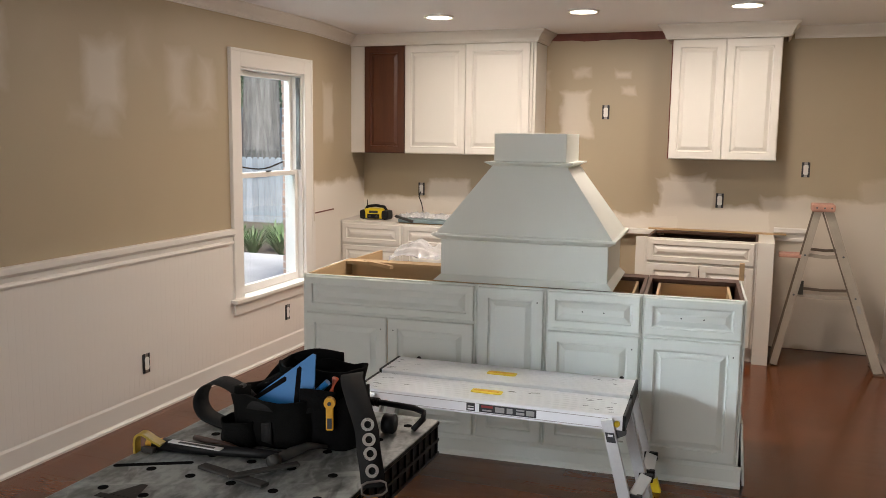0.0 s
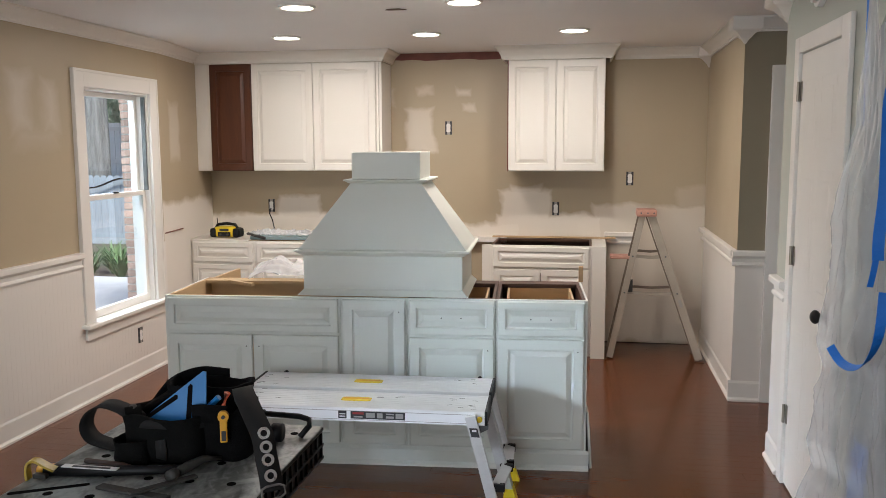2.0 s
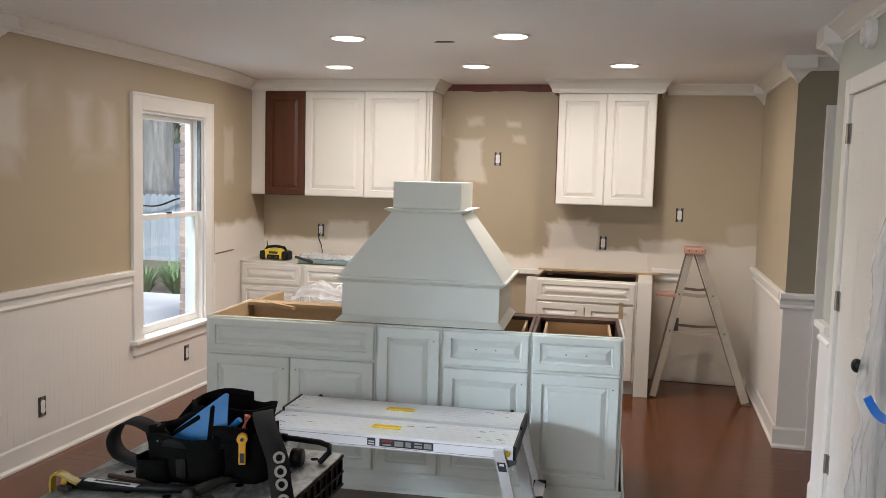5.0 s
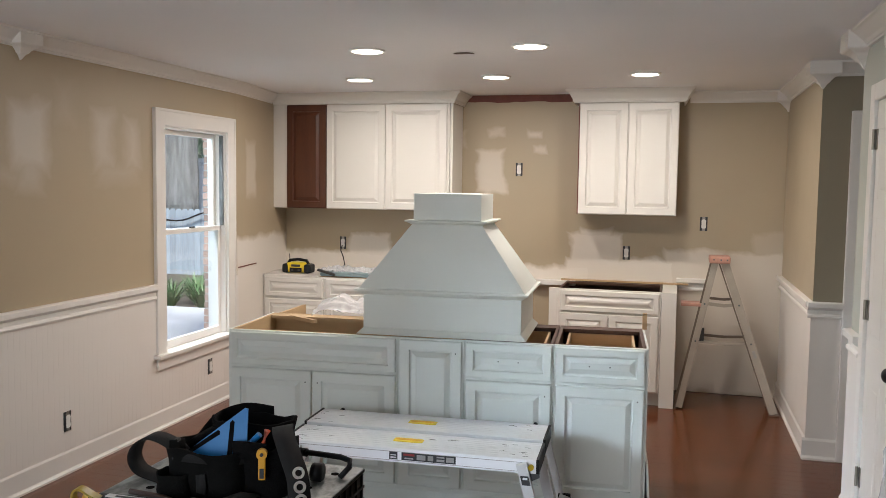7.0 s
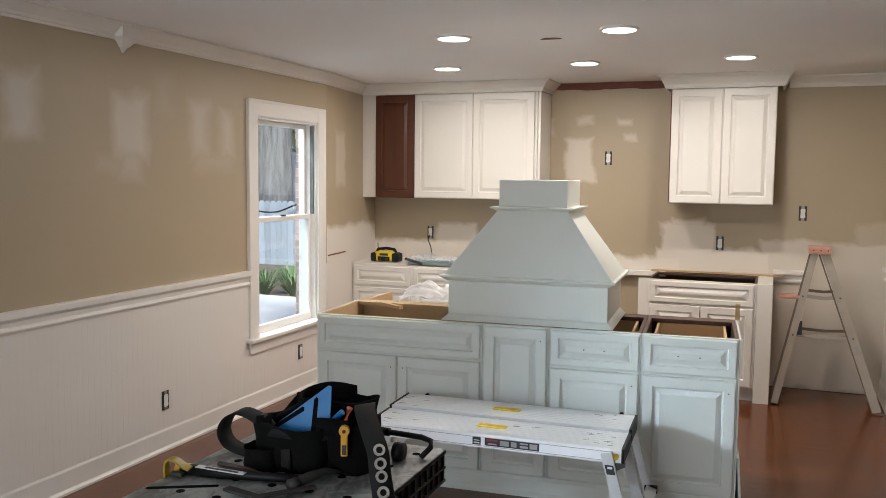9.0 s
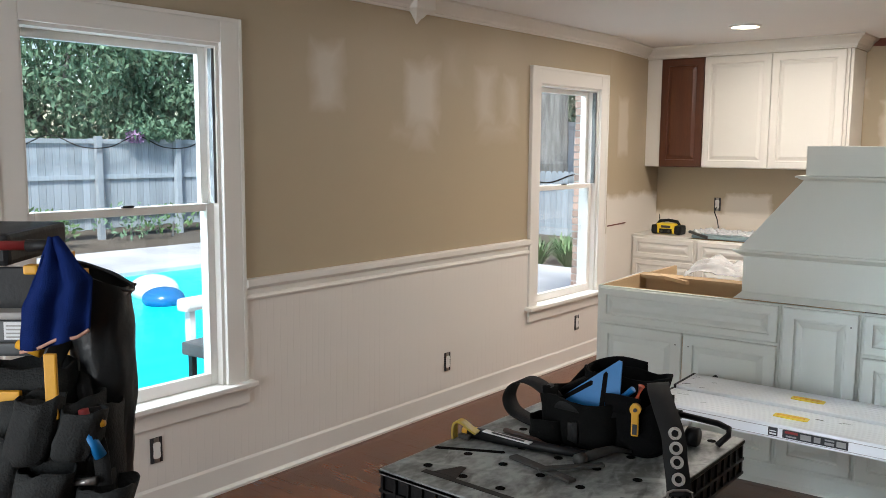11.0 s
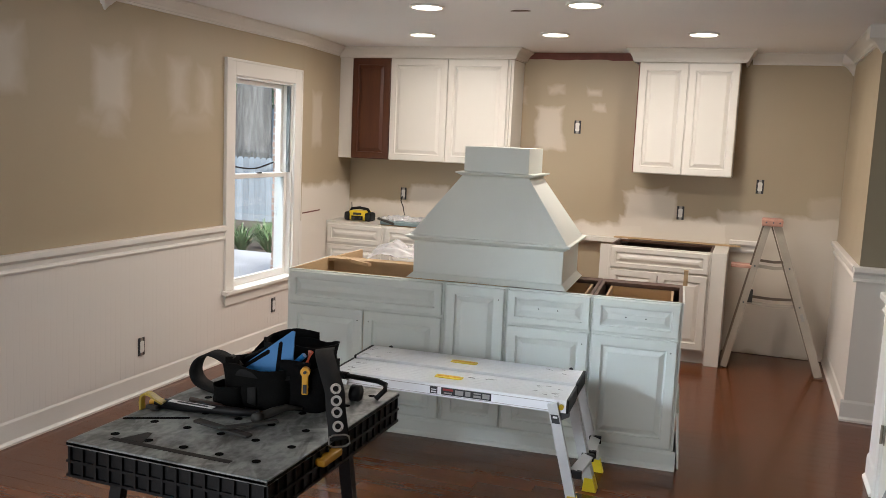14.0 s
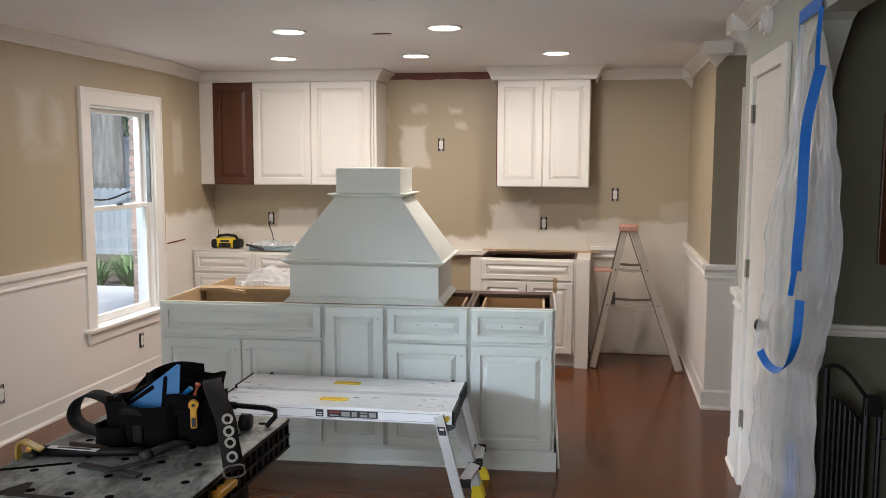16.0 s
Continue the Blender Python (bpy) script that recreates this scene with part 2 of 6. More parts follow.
M_AMBER = mat("amber_yellow_plastic", (0.76, 0.38, 0.025), 0.45, var=0.08, scale=20)
M_STEEL = mat("worn_steel", (0.40, 0.38, 0.36), 0.4, 0.9, var=0.2, scale=25, bump=0.2)
M_CHROME = mat("nickel_eyelet", (0.88, 0.87, 0.85), 0.28, 0.9, var=0.05, scale=30, bump=0)
M_BRASS = mat("aged_nickel_hinge", (0.32, 0.29, 0.24), 0.4, 0.9, var=0.15, scale=40)
M_IRON = mat("black_powder_coated_steel", (0.008, 0.008, 0.008), 0.45, 0.2, var=0.15, scale=30)
M_WHITEP = mat("white_plastic", (0.80, 0.79, 0.76), 0.4, var=0.02, scale=20)
M_GREYP = mat("grey_plastic", (0.10, 0.105, 0.11), 0.5, var=0.1, scale=20)
M_LABEL = mat("dark_label", (0.03, 0.03, 0.035), 0.5, var=0.05)
M_LRED = mat("red_label", (0.30, 0.03, 0.03), 0.5, var=0.05)
M_LWHITE = mat("white_label_print", (0.75, 0.75, 0.75), 0.5, var=0.03)
M_GREYLBL = mat("grey_label_print", (0.36, 0.345, 0.33), 0.5, var=0.03)
M_BAG = mat("black_bin_bag", (0.026, 0.028, 0.030), 0.34, var=0.3, scale=12, bump=0.5, fine=40)
M_CONC = mat("pale_concrete", (0.47, 0.49, 0.51), 0.85, var=0.10, scale=0.8, bump=0.3, color2=(0.30, 0.315, 0.33), hard=0.10)
M_GROUND = mat("mulch_and_soil", (0.10, 0.085, 0.065), 0.95, var=0.35, scale=3, bump=0.8, fine=30)
M_FENCE = mat("weathered_grey_cedar", (0.40, 0.47, 0.53), 0.85, var=0.2, scale=5, bump=0.3, fine=40, stretch=(6, 6, 0.6), rand=0.15)
M_BARK = mat("grey_bark", (0.19, 0.20, 0.20), 0.95, var=0.28, scale=5, bump=1.0, fine=30, stretch=(3, 3, 0.5), color2=(0.06, 0.065, 0.065), hard=0.16)
M_LEAF = mat("foliage", (0.16, 0.29, 0.18), 0.55, var=0.3, scale=1.5, bump=0, rand=0.2)
M_LEAF2 = mat("bright_foliage", (0.13, 0.25, 0.09), 0.55, var=0.3, scale=2, bump=0)
M_FLOWER = mat("lilac_blossom", (0.45, 0.28, 0.50), 0.7)
M_BRICK = mat("red_brick", (0.46, 0.31, 0.25), 0.85, var=0.25, scale=20, bump=0.4, rand=0.3)
M_MORTAR = mat("pale_mortar", (0.55, 0.52, 0.48), 0.95, var=0.1, scale=20, bump=0.4)
M_VINYL = mat("blue_vinyl_float", (0.02, 0.16, 0.42), 0.25, var=0.1)
M_VINYLW = mat("white_vinyl_float", (0.8, 0.82, 0.84), 0.3, var=0.05)
M_LINER = mat("turquoise_pool_liner", (0.05, 0.55, 0.62), 0.5, var=0.12, scale=1.5)
M_CARD = mat("dark_picture", (0.05, 0.045, 0.04), 0.5)
M_GREYTOOL = mat("dusty_grey_tool", (0.065, 0.063, 0.058), 0.6, 0.3, var=0.25, scale=20, bump=0.25)
M_TEAL = mat("teal_grey_cardboard", (0.30, 0.40, 0.42), 0.7, var=0.1)


def simple(name, **kw):
    m = bpy.data.materials.new(name)
    m.use_nodes = True
    b = m.node_tree.nodes["Principled BSDF"]
    for k, v in kw.items():
        b.inputs[k.replace("_", " ")].default_value = v
    return m


M_GLASS = simple("window_glass", Base_Color=(1, 1, 1, 1), Roughness=0.0, IOR=1.45, Transmission_Weight=1.0)
M_WATER = mat("pool_water", (0.003, 0.50, 0.62), 0.3, var=0.2, scale=1.1, bump=0.3, fine=5, stretch=(1.5, 0.6, 1), color2=(0.03, 0.80, 0.90), hard=0.2, spec=0.2)
M_FILM = mat("milky_plastic_film", (0.86, 0.89, 0.92), 0.24, var=0.06, scale=9, bump=0.35, fine=24)
fb = M_FILM.node_tree.nodes["Principled BSDF"]
fb.inputs["Alpha"].default_value = 0.45
fb.inputs["Subsurface Weight"].default_value = 0.0
M_CLEAR = mat("clear_crinkled_film", (0.85, 0.86, 0.88), 0.1, var=0.06, scale=12, bump=0.6, fine=35)
M_CLEAR.node_tree.nodes["Principled BSDF"].inputs["Alpha"].default_value = 0.42
M_GLOW = simple("downlight_diffuser", Base_Color=(1, 0.95, 0.85, 1), Emission_Color=(1.0, 0.90, 0.72, 1), Emission_Strength=9.0)


# ---- mesh helpers ----
def box(bm, a, b, bev=0.0, m=None):
    lo, hi = [min(p, q) for p, q in zip(a, b)], [max(p, q) for p, q in zip(a, b)]
    vs = [bm.verts.new((x, y, z)) for z in (lo[2], hi[2]) for y in (lo[1], hi[1]) for x in (lo[0], hi[0])]
    fs = [bm.faces.new([vs[i] for i in f]) for f in ((0, 2, 3, 1), (4, 5, 7, 6), (0, 1, 5, 4), (2, 6, 7, 3), (0, 4, 6, 2), (1, 3, 7, 5))]
    if bev:
        es = list({e for f in fs for e in f.edges})
        out = bmesh.ops.bevel(bm, geom=es, offset=bev, segments=2, profile=0.6, affect="EDGES")
        vs = [v for v in out["verts"]]
        vs = list({v for f in out["faces"] for v in f.verts} | {v for v in vs if v.is_valid})
    if m is not None:
        for v in {v for v in vs if v.is_valid}:
            v.co = m @ v.co
    return bm


def tube(bm, pts, r, seg=10, flat=None, caps=True):
    """A rod along points; r one radius or one a point; flat: (width, thickness, side vector) gives a strap instead."""
    pts = [Vector(p) for p in pts]
    rings = []
    up = Vector((0, 0, 1))
    for i, p in enumerate(pts):
        d = (pts[min(i + 1, len(pts) - 1)] - pts[max(i - 1, 0)]).normalized()
        if flat:
            side = Vector(flat[2])
            side = (side - d * side.dot(d)).normalized()
            nrm = d.cross(side).normalized()
            w, h = flat[0] / 2, flat[1] / 2
            prof = [(-w, -h), (w, -h), (w, h), (-w, h)]
            rings.append([bm.verts.new(p + side * a + nrm * b) for a, b in prof])
        else:
            s = d.cross(up if abs(d.z) < 0.95 else Vector((1, 0, 0))).normalized()
            n = d.cross(s).normalized()
            rr = r[i] if isinstance(r, (list, tuple)) else r
            rings.append([bm.verts.new(p + (s * math.cos(a) + n * math.sin(a)) * rr) for a in [2 * math.pi * k / seg for k in range(seg)]])
    for a, b in zip(rings, rings[1:]):
        k = len(a)
        for j in range(k):
            bm.faces.new((a[j], a[(j + 1) % k], b[(j + 1) % k], b[j]))
    if caps:
        bm.faces.new(rings[0][::-1])
        bm.faces.new(rings[-1])
    return bm


def prism(bm, outline, axis, a, b, m=None):
    """An outline in the two other axes, pushed from a to b along the axis (0, 1 or 2)."""
    def place(p, d):
        v = [0, 0, 0]
        rest = [k for k in range(3) if k != axis]
        v[axis], v[rest[0]], v[rest[1]] = d, p[0], p[1]
        return (m @ Vector(v)) if m is not None else v
    f, g = [bm.verts.new(place(p, a)) for p in outline], [bm.verts.new(place(p, b)) for p in outline]
    bm.faces.new(f)
    bm.faces.new(g[::-1])
    for i in range(len(f)):
        j = (i + 1) % len(f)
        bm.faces.new((f[j], f[i], g[i], g[j]))
    return bm


def disc(bm, c, r, h, seg=24, axis="z", r2=None):
    turn = {"z": Matrix.Identity(4), "x": Matrix.Rotation(math.pi / 2, 4, "Y"), "y": Matrix.Rotation(-math.pi / 2, 4, "X")}[axis]
    bmesh.ops.create_cone(bm, cap_ends=True, segments=seg, radius1=r, radius2=r if r2 is None else r2, depth=h, matrix=Matrix.Translation(c) @ turn)
    return bm


def ring(bm, c, r0, r1, h, seg=24, m=None):
    m = m or Matrix.Identity(4)
    loops = []
    for r, z in ((r0, 0), (r1, 0), (r1, h), (r0, h)):
        loops.append([bm.verts.new(m @ (Vector(c) + Vector((r * math.cos(2 * math.pi * k / seg), r * math.sin(2 * math.pi * k / seg), z)))) for k in range(seg)])
    for a, b in zip(loops, loops[1:] + loops[:1]):
        for k in range(seg):
            bm.faces.new((a[k], a[(k + 1) % seg], b[(k + 1) % seg], b[k]))
    return bm


def mesh_from(name, bm, material, smooth=False):
    bmesh.ops.recalc_face_normals(bm, faces=bm.faces)
    me = bpy.data.meshes.new(name)
    bm.to_mesh(me)
    bm.free()
    me.materials.append(material)
    if smooth:
        for p in me.polygons:
            p.use_smooth = True
    return me


def part(name, bm, material, parent=None, label="", smooth=False):
    ob = new(name, mesh_from(name, bm, material, smooth))
    ob.parent = parent
    if label:
        ob["label"] = label
    return ob


def thing(name, label, category, at=(0, 0, 0), rz=0.0, group="", kind=""):
    ob = new(name)
    ob.empty_display_size = 0.1
    ob.matrix_basis = pose(*at, 0, 0, rz)
    return tagged(ob, label, category, group, kind)


def B(*args, **kw):
    return box(bmesh.new(), *args, **kw)


def structure(name, bm, material, label, category):
    return tagged(part(name, bm, material), label, category, kind="structure")


def panel_door(bm, x0, x1, z0, z1, yb, t=0.02, rail=0.055, raised=True):
    """A raised-panel front; its back lies at yb and its face looks towards -y."""
    r = min(rail, 0.3 * min(x1 - x0, z1 - z0))
    steps = [(0, 0), (0, t - 0.004), (0.004, t), (r, t), (r + 0.003, t - 0.011), (r + 0.010, t - 0.012)]
    if raised:
        steps += [(r + 0.034, t - 0.001), (r + 0.036, t)]
    loops = []
    for i, d in steps:
        loops.append([bm.verts.new(p) for p in ((x0 + i, yb - d, z0 + i), (x1 - i, yb - d, z0 + i), (x1 - i, yb - d, z1 - i), (x0 + i, yb - d, z1 - i))])
    for a, b in zip(loops, loops[1:]):
        for k in range(4):
            bm.faces.new((a[k], a[(k + 1) % 4], b[(k + 1) % 4], b[k]))
    bm.faces.new(loops[-1])
    bm.faces.new(loops[0][::-1])
    return bm


def crown_profile(h=0.085, d=0.085):
    """Outline of a crown moulding: distance from the wall, drop below the ceiling."""
    return [(0, 0), (d, 0), (d, -0.012), (d * 0.86, -0.018), (d * 0.62, -h * 0.42), (d * 0.34, -h * 0.66), (d * 0.24, -h * 0.84), (0.012, -h * 0.86), (0.012, -h), (0, -h)]


def run_profile(bm, outline, p0, p1, out, z):
    """A moulding of that outline (out from the wall, up) from p0 to p1, with out the way off the wall."""
    o = Vector((*out, 0))
    a = [bm.verts.new(Vector((*p0, z)) + o * u + Vector((0, 0, v))) for u, v in outline]
    b = [bm.verts.new(Vector((*p1, z)) + o * u + Vector((0, 0, v))) for u, v in outline]
    bm.faces.new(a)
    bm.faces.new(b[::-1])
    for i in range(len(a)):
        j = (i + 1) % len(a)
        bm.faces.new((a[j], a[i], b[i], b[j]))
    return bm


BASE_PROF = [(0, 0), (0.028, 0), (0.028, 0.012), (0.02, 0.02), (0.016, 0.026), (0.016, 0.118), (0.008, 0.135), (0, 0.135)]
RAIL_PROF = [(0, -0.10), (0.020, -0.10), (0.024, -0.09), (0.020, -0.080), (0.012, -0.074), (0.012, -0.052), (0.028, -0.042), (0.040, -0.032), (0.040, -0.006), (0.034, 0), (0, 0)]

# ---- the large structure ----
W1 = (4.47, 5.30, 0.50, 2.03)   # window openings in the west wall: y0, y1, z0, z1
W2 = (1.03, 1.912, 0.49, 2.05)
KX, KY = 5.46, 6.65             # the west wall runs slightly outwards behind the kitchen
BX = -0.155
RAILZ = 0.98


def wall_with_holes(bm, x0, x1, y0, y1, z0, z1, holes):
    """A wall along y, in blocks round its openings."""
    cuts = sorted(holes)
    y = y0
    for a, b, c, d in cuts:
        box(bm, (x0, y, z0), (x1, a, z1))
        box(bm, (x0, a, z0), (x1, b, c))
        box(bm, (x0, a, d), (x1, b, z1))
        y = b
    box(bm, (x0, y, z0), (x1, y1, z1))
    return bm


structure("wall_west", wall_with_holes(bmesh.new(), -0.15, 0, -3.0, KX, 0, CEIL, [W1, W2]), M_LEFT, "beige painted wall with pale spackle patches above white wainscot", "wall")
structure("wall_west_kitchen", prism(bmesh.new(), [(0, KX), (BX, KY), (BX - 0.15, KY), (-0.15, KX)], 2, 0, CEIL), M_LEFTK, "beige kitchen wall primed white below", "wall")
structure("wall_north", B((-0.31, 6.65, 0), (4.3, 6.8, CEIL)), M_BACK, "beige kitchen wall with joint compound patches and bare primer", "wall")
structure("wall_east_stub", B((4.11, 5.083, 0), (4.26, 6.645, CEIL)), M_STUB, "beige wall end beside the ladder", "wall")
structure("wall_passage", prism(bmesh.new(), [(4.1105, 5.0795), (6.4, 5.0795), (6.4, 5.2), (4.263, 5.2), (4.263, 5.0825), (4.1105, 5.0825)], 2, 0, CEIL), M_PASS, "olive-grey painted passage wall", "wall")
bm = bmesh.new()
box(bm, (4.14, 3.70, 0), (4.26, 4.06, CEIL))
box(bm, (4.14, 3.03, 2.055), (4.26, 3.70, CEIL))
box(bm, (4.14, 2.76, 0), (4.26, 3.03, CEIL))
structure("wall_closet", bm, M_SAGE, "grey-green painted wall round a closet door", "wall")
structure("wall_closet_back", B((4.263, 3.94, 0), (6.4, 4.06, CEIL)), M_SAGE, "grey-green wall behind the closet", "wall")
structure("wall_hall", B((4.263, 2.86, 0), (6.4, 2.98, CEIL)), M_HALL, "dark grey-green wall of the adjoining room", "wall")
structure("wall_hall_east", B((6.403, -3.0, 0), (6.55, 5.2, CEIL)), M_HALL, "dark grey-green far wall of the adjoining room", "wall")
structure("wall_header", B((4.14, -3.0, 2.17), (4.26, 2.757, CEIL)), M_SAGE, "painted header over a wide opening", "wall")
# unseen wall behind the camera; its opening is added for the fill lamp
bm = bmesh.new()
box(bm, (-0.15, -3.15, 0), (0.3, -3.003, CEIL))
box(bm, (2.7, -3.15, 0), (6.55, -3.003, CEIL))
box(bm, (0.3, -3.15, 2.2), (2.7, -3.003, CEIL))
structure("wall_south", bm, M_STUB, "unseen beige wall round an added opening for fill light", "wall")
structure("ceiling", B((-0.35, -3.15, CEIL), (6.55, 6.8, CEIL + 0.12)), M_CEIL, "white painted ceiling with recessed lights", "ceiling")

# wainscot of narrow beaded boards below the rail


def beaded(y0, y1, ztop, parent):
    n = max(1, round((y1 - y0) / 0.041))
    w = (y1 - y0) / n
    bm = bmesh.new()
    prism(bm, [(0.0004, 0), (0.0096, 0), (0.010, 0.0015), (0.010, w - 0.0015), (0.0096, w), (0.0004, w)], 2, 0.10, ztop)
    me = mesh_from("bead_board", bm, M_WAIN)
    for i in range(n):
        ob = new("bead_board", me)
        ob.parent = parent
        ob.matrix_basis = pose(0, y0 + i * w, 0)


wains = thing("wainscot", "white painted beadboard wainscot", "wainscot", kind="structure")
for y0, y1, zt in ((-3.0, 0.925, RAILZ - 0.05), (0.925, 2.017, 0.42), (2.017, 4.385, RAILZ - 0.05), (4.385, 5.40, 0.42), (5.40, KX, 0.93)):
    beaded(y0, y1, zt, wains)
bm = bmesh.new()
for p0, p1 in (((0, 4.365), (0, 2.017)), ((0, 0.925), (0, -3.0))):
    run_profile(bm, RAIL_PROF, p0, p1, (1, 0), RAILZ)
run_profile(bm, RAIL_PROF, (4.11, 5.08), (4.11, 6.645), (-1, 0), RAILZ)
run_profile(bm, RAIL_PROF, (4.08, 5.08), (4.274, 5.08), (0, -1), RAILZ)
run_profile(bm, RAIL_PROF, (4.14, 3.81), (4.14, 4.06), (-1, 0), RAILZ)
run_profile(bm, [(u * 0.7, v * 0.5) for u, v in RAIL_PROF], (4.27, 2.86), (6.4, 2.86), (0, -1), 1.012)
structure("chair_rail", bm, M_TRIM, "white moulded chair rail", "trim")
bm = bmesh.new()
for p0, p1, out in (((0, -3.0), (0, KX), (1, 0)), ((4.11, 5.08), (4.11, 6.645), (-1, 0)), ((4.082, 5.08), (4.274, 5.08), (0, -1)),
                    ((4.14, 3.81), (4.14, 4.085), (-1, 0)), ((4.27, 2.86), (6.4, 2.86), (0, -1)), ((4.14, 2.76), (4.14, 2.918), (-1, 0))):
    run_profile(bm, BASE_PROF, p0, p1, out, 0)
structure("baseboard", bm, M_TRIM, "white baseboard with shoe moulding", "baseboard")
bm = bmesh.new()
CP = crown_profile()
rows = [[bm.verts.new((px + ox * u, py + oy * u, CEIL - 0.001 + v)) for u, v in CP] for px, py, ox, oy in ((0, -3.0, 1, 0), (0, KX, 1, 0.065), (BX + 0.03, 6.32, 1, 0.13))]
for a, b in zip(rows, rows[1:]):
    for i in range(len(CP)):
        j = (i + 1) % len(CP)
        bm.faces.new((a[j], a[i], b[i], b[j]))
for p0, p1, out in (((3.37, 6.65), (4.11, 6.65), (0, -1)), ((4.11, 6.65), (4.11, 5.08), (-1, 0)),
                    ((4.11, 5.08), (6.4, 5.08), (0, -1)), ((4.14, -3.0), (4.14, 4.06), (-1, 0)), ((4.14, 4.06), (6.4, 4.06), (0, 1))):
    run_profile(bm, CP, p0, p1, out, CEIL - 0.001)
structure("crown_moulding", bm, M_TRIM, "white crown moulding along the ceiling", "trim")
# corner blocks where the crown turns or is joined
def square_loft(bm, x, y, rings):
    """Square sections, (half size, height), joined from top to bottom."""
    prev = None
    for e, z in rings:
        ring_now = [bm.verts.new((x + i * e, y + j * e, z)) for i, j in ((-1, -1), (1, -1), (1, 1), (-1, 1))]
        if prev is None:
            bm.faces.new(ring_now)
        else:
            for k in range(4):
                bm.faces.new((prev[k], prev[(k + 1) % 4], ring_now[(k + 1) % 4], ring_now[k]))
        prev = ring_now
    bm.faces.new(prev[::-1])
    return bm


OGEE = [(1.0, -0.002), (1.0, -0.083), (0.93, -0.092), (0.80, -0.097), (0.62, -0.107), (0.46, -0.123), (0.36, -0.137), (0.26, -0.143), (0.16, -0.158), (0.05, -0.176)]
for nm, x, y, e, k in (("crown_block", 0.0, 3.225, 0.078, 0.84), ("crown_block", 4.11, 5.08, 0.088, 0.90), ("crown_block", 4.14, 4.06, 0.097, 1), ("crown_block", 4.105, 6.645, 0.09, 0.92)):
    structure(nm, square_loft(bmesh.new(), x, y, [(e * f, CEIL + z * k) for f, z in OGEE]), M_TRIM, "white moulded crown corner block", "trim")
structure("passage_wainscot", B((4.1005, 5.0715, 0.1), (4.274, 5.0795, RAILZ - 0.05)), M_WAIN, "white panel below the chair rail", "wainscot")
structure("stub_wainscot", B((4.1015, 5.081, 0.1), (4.1095, 6.6, RAILZ - 0.05)), M_WAIN, "white panel below the chair rail", "wainscot")
structure("closet_wainscot", B((4.1315, 3.81, 0.1), (4.1395, 4.072, RAILZ - 0.05)), M_WAIN, "white panel below the chair rail", "wainscot")
# strip of old paint below the ceiling between the cabinets, and a torn edge beside the window
bm = bmesh.new()
rnd = random.Random(4)
xs = [1.50 + i * 0.0505 for i in range(21)]
top = [bm.verts.new((x, 6.646, CEIL - 0.002)) for x in xs]
low = [bm.verts.new((x, 6.646, CEIL - 0.055 - 0.012 * rnd.random())) for x in xs]
for i in range(20):
    bm.faces.new((low[i], low[i + 1], top[i + 1], top[i]))
structure("old_paint_strip", bm, M_REDLINE, "ragged strip of old red-brown paint under the ceiling", "trim")
structure("torn_rail_edge", run_profile(bmesh.new(), [(0, 0), (0.004, 0), (0.007, 0.005), (0.003, 0.010), (0, 0.009)], (-0.004, 5.48), (-0.05, 5.86), (1, 0.12), 0.985), M_REDLINE, "torn edge left by a removed rail", "trim")
structure("removed_rail_stub", run_profile(bmesh.new(), RAIL_PROF, (3.31, 6.65), (3.56, 6.65), (0, -1), 0.93), M_WAIN, "old unpainted rail behind the ladder", "trim")
structure("backsplash_ledge", B((1.3, 6.57, 0.835), (2.5, 6.645, 0.875), 0.004), M_TRIM, "white ledger strip along the wall", "trim")


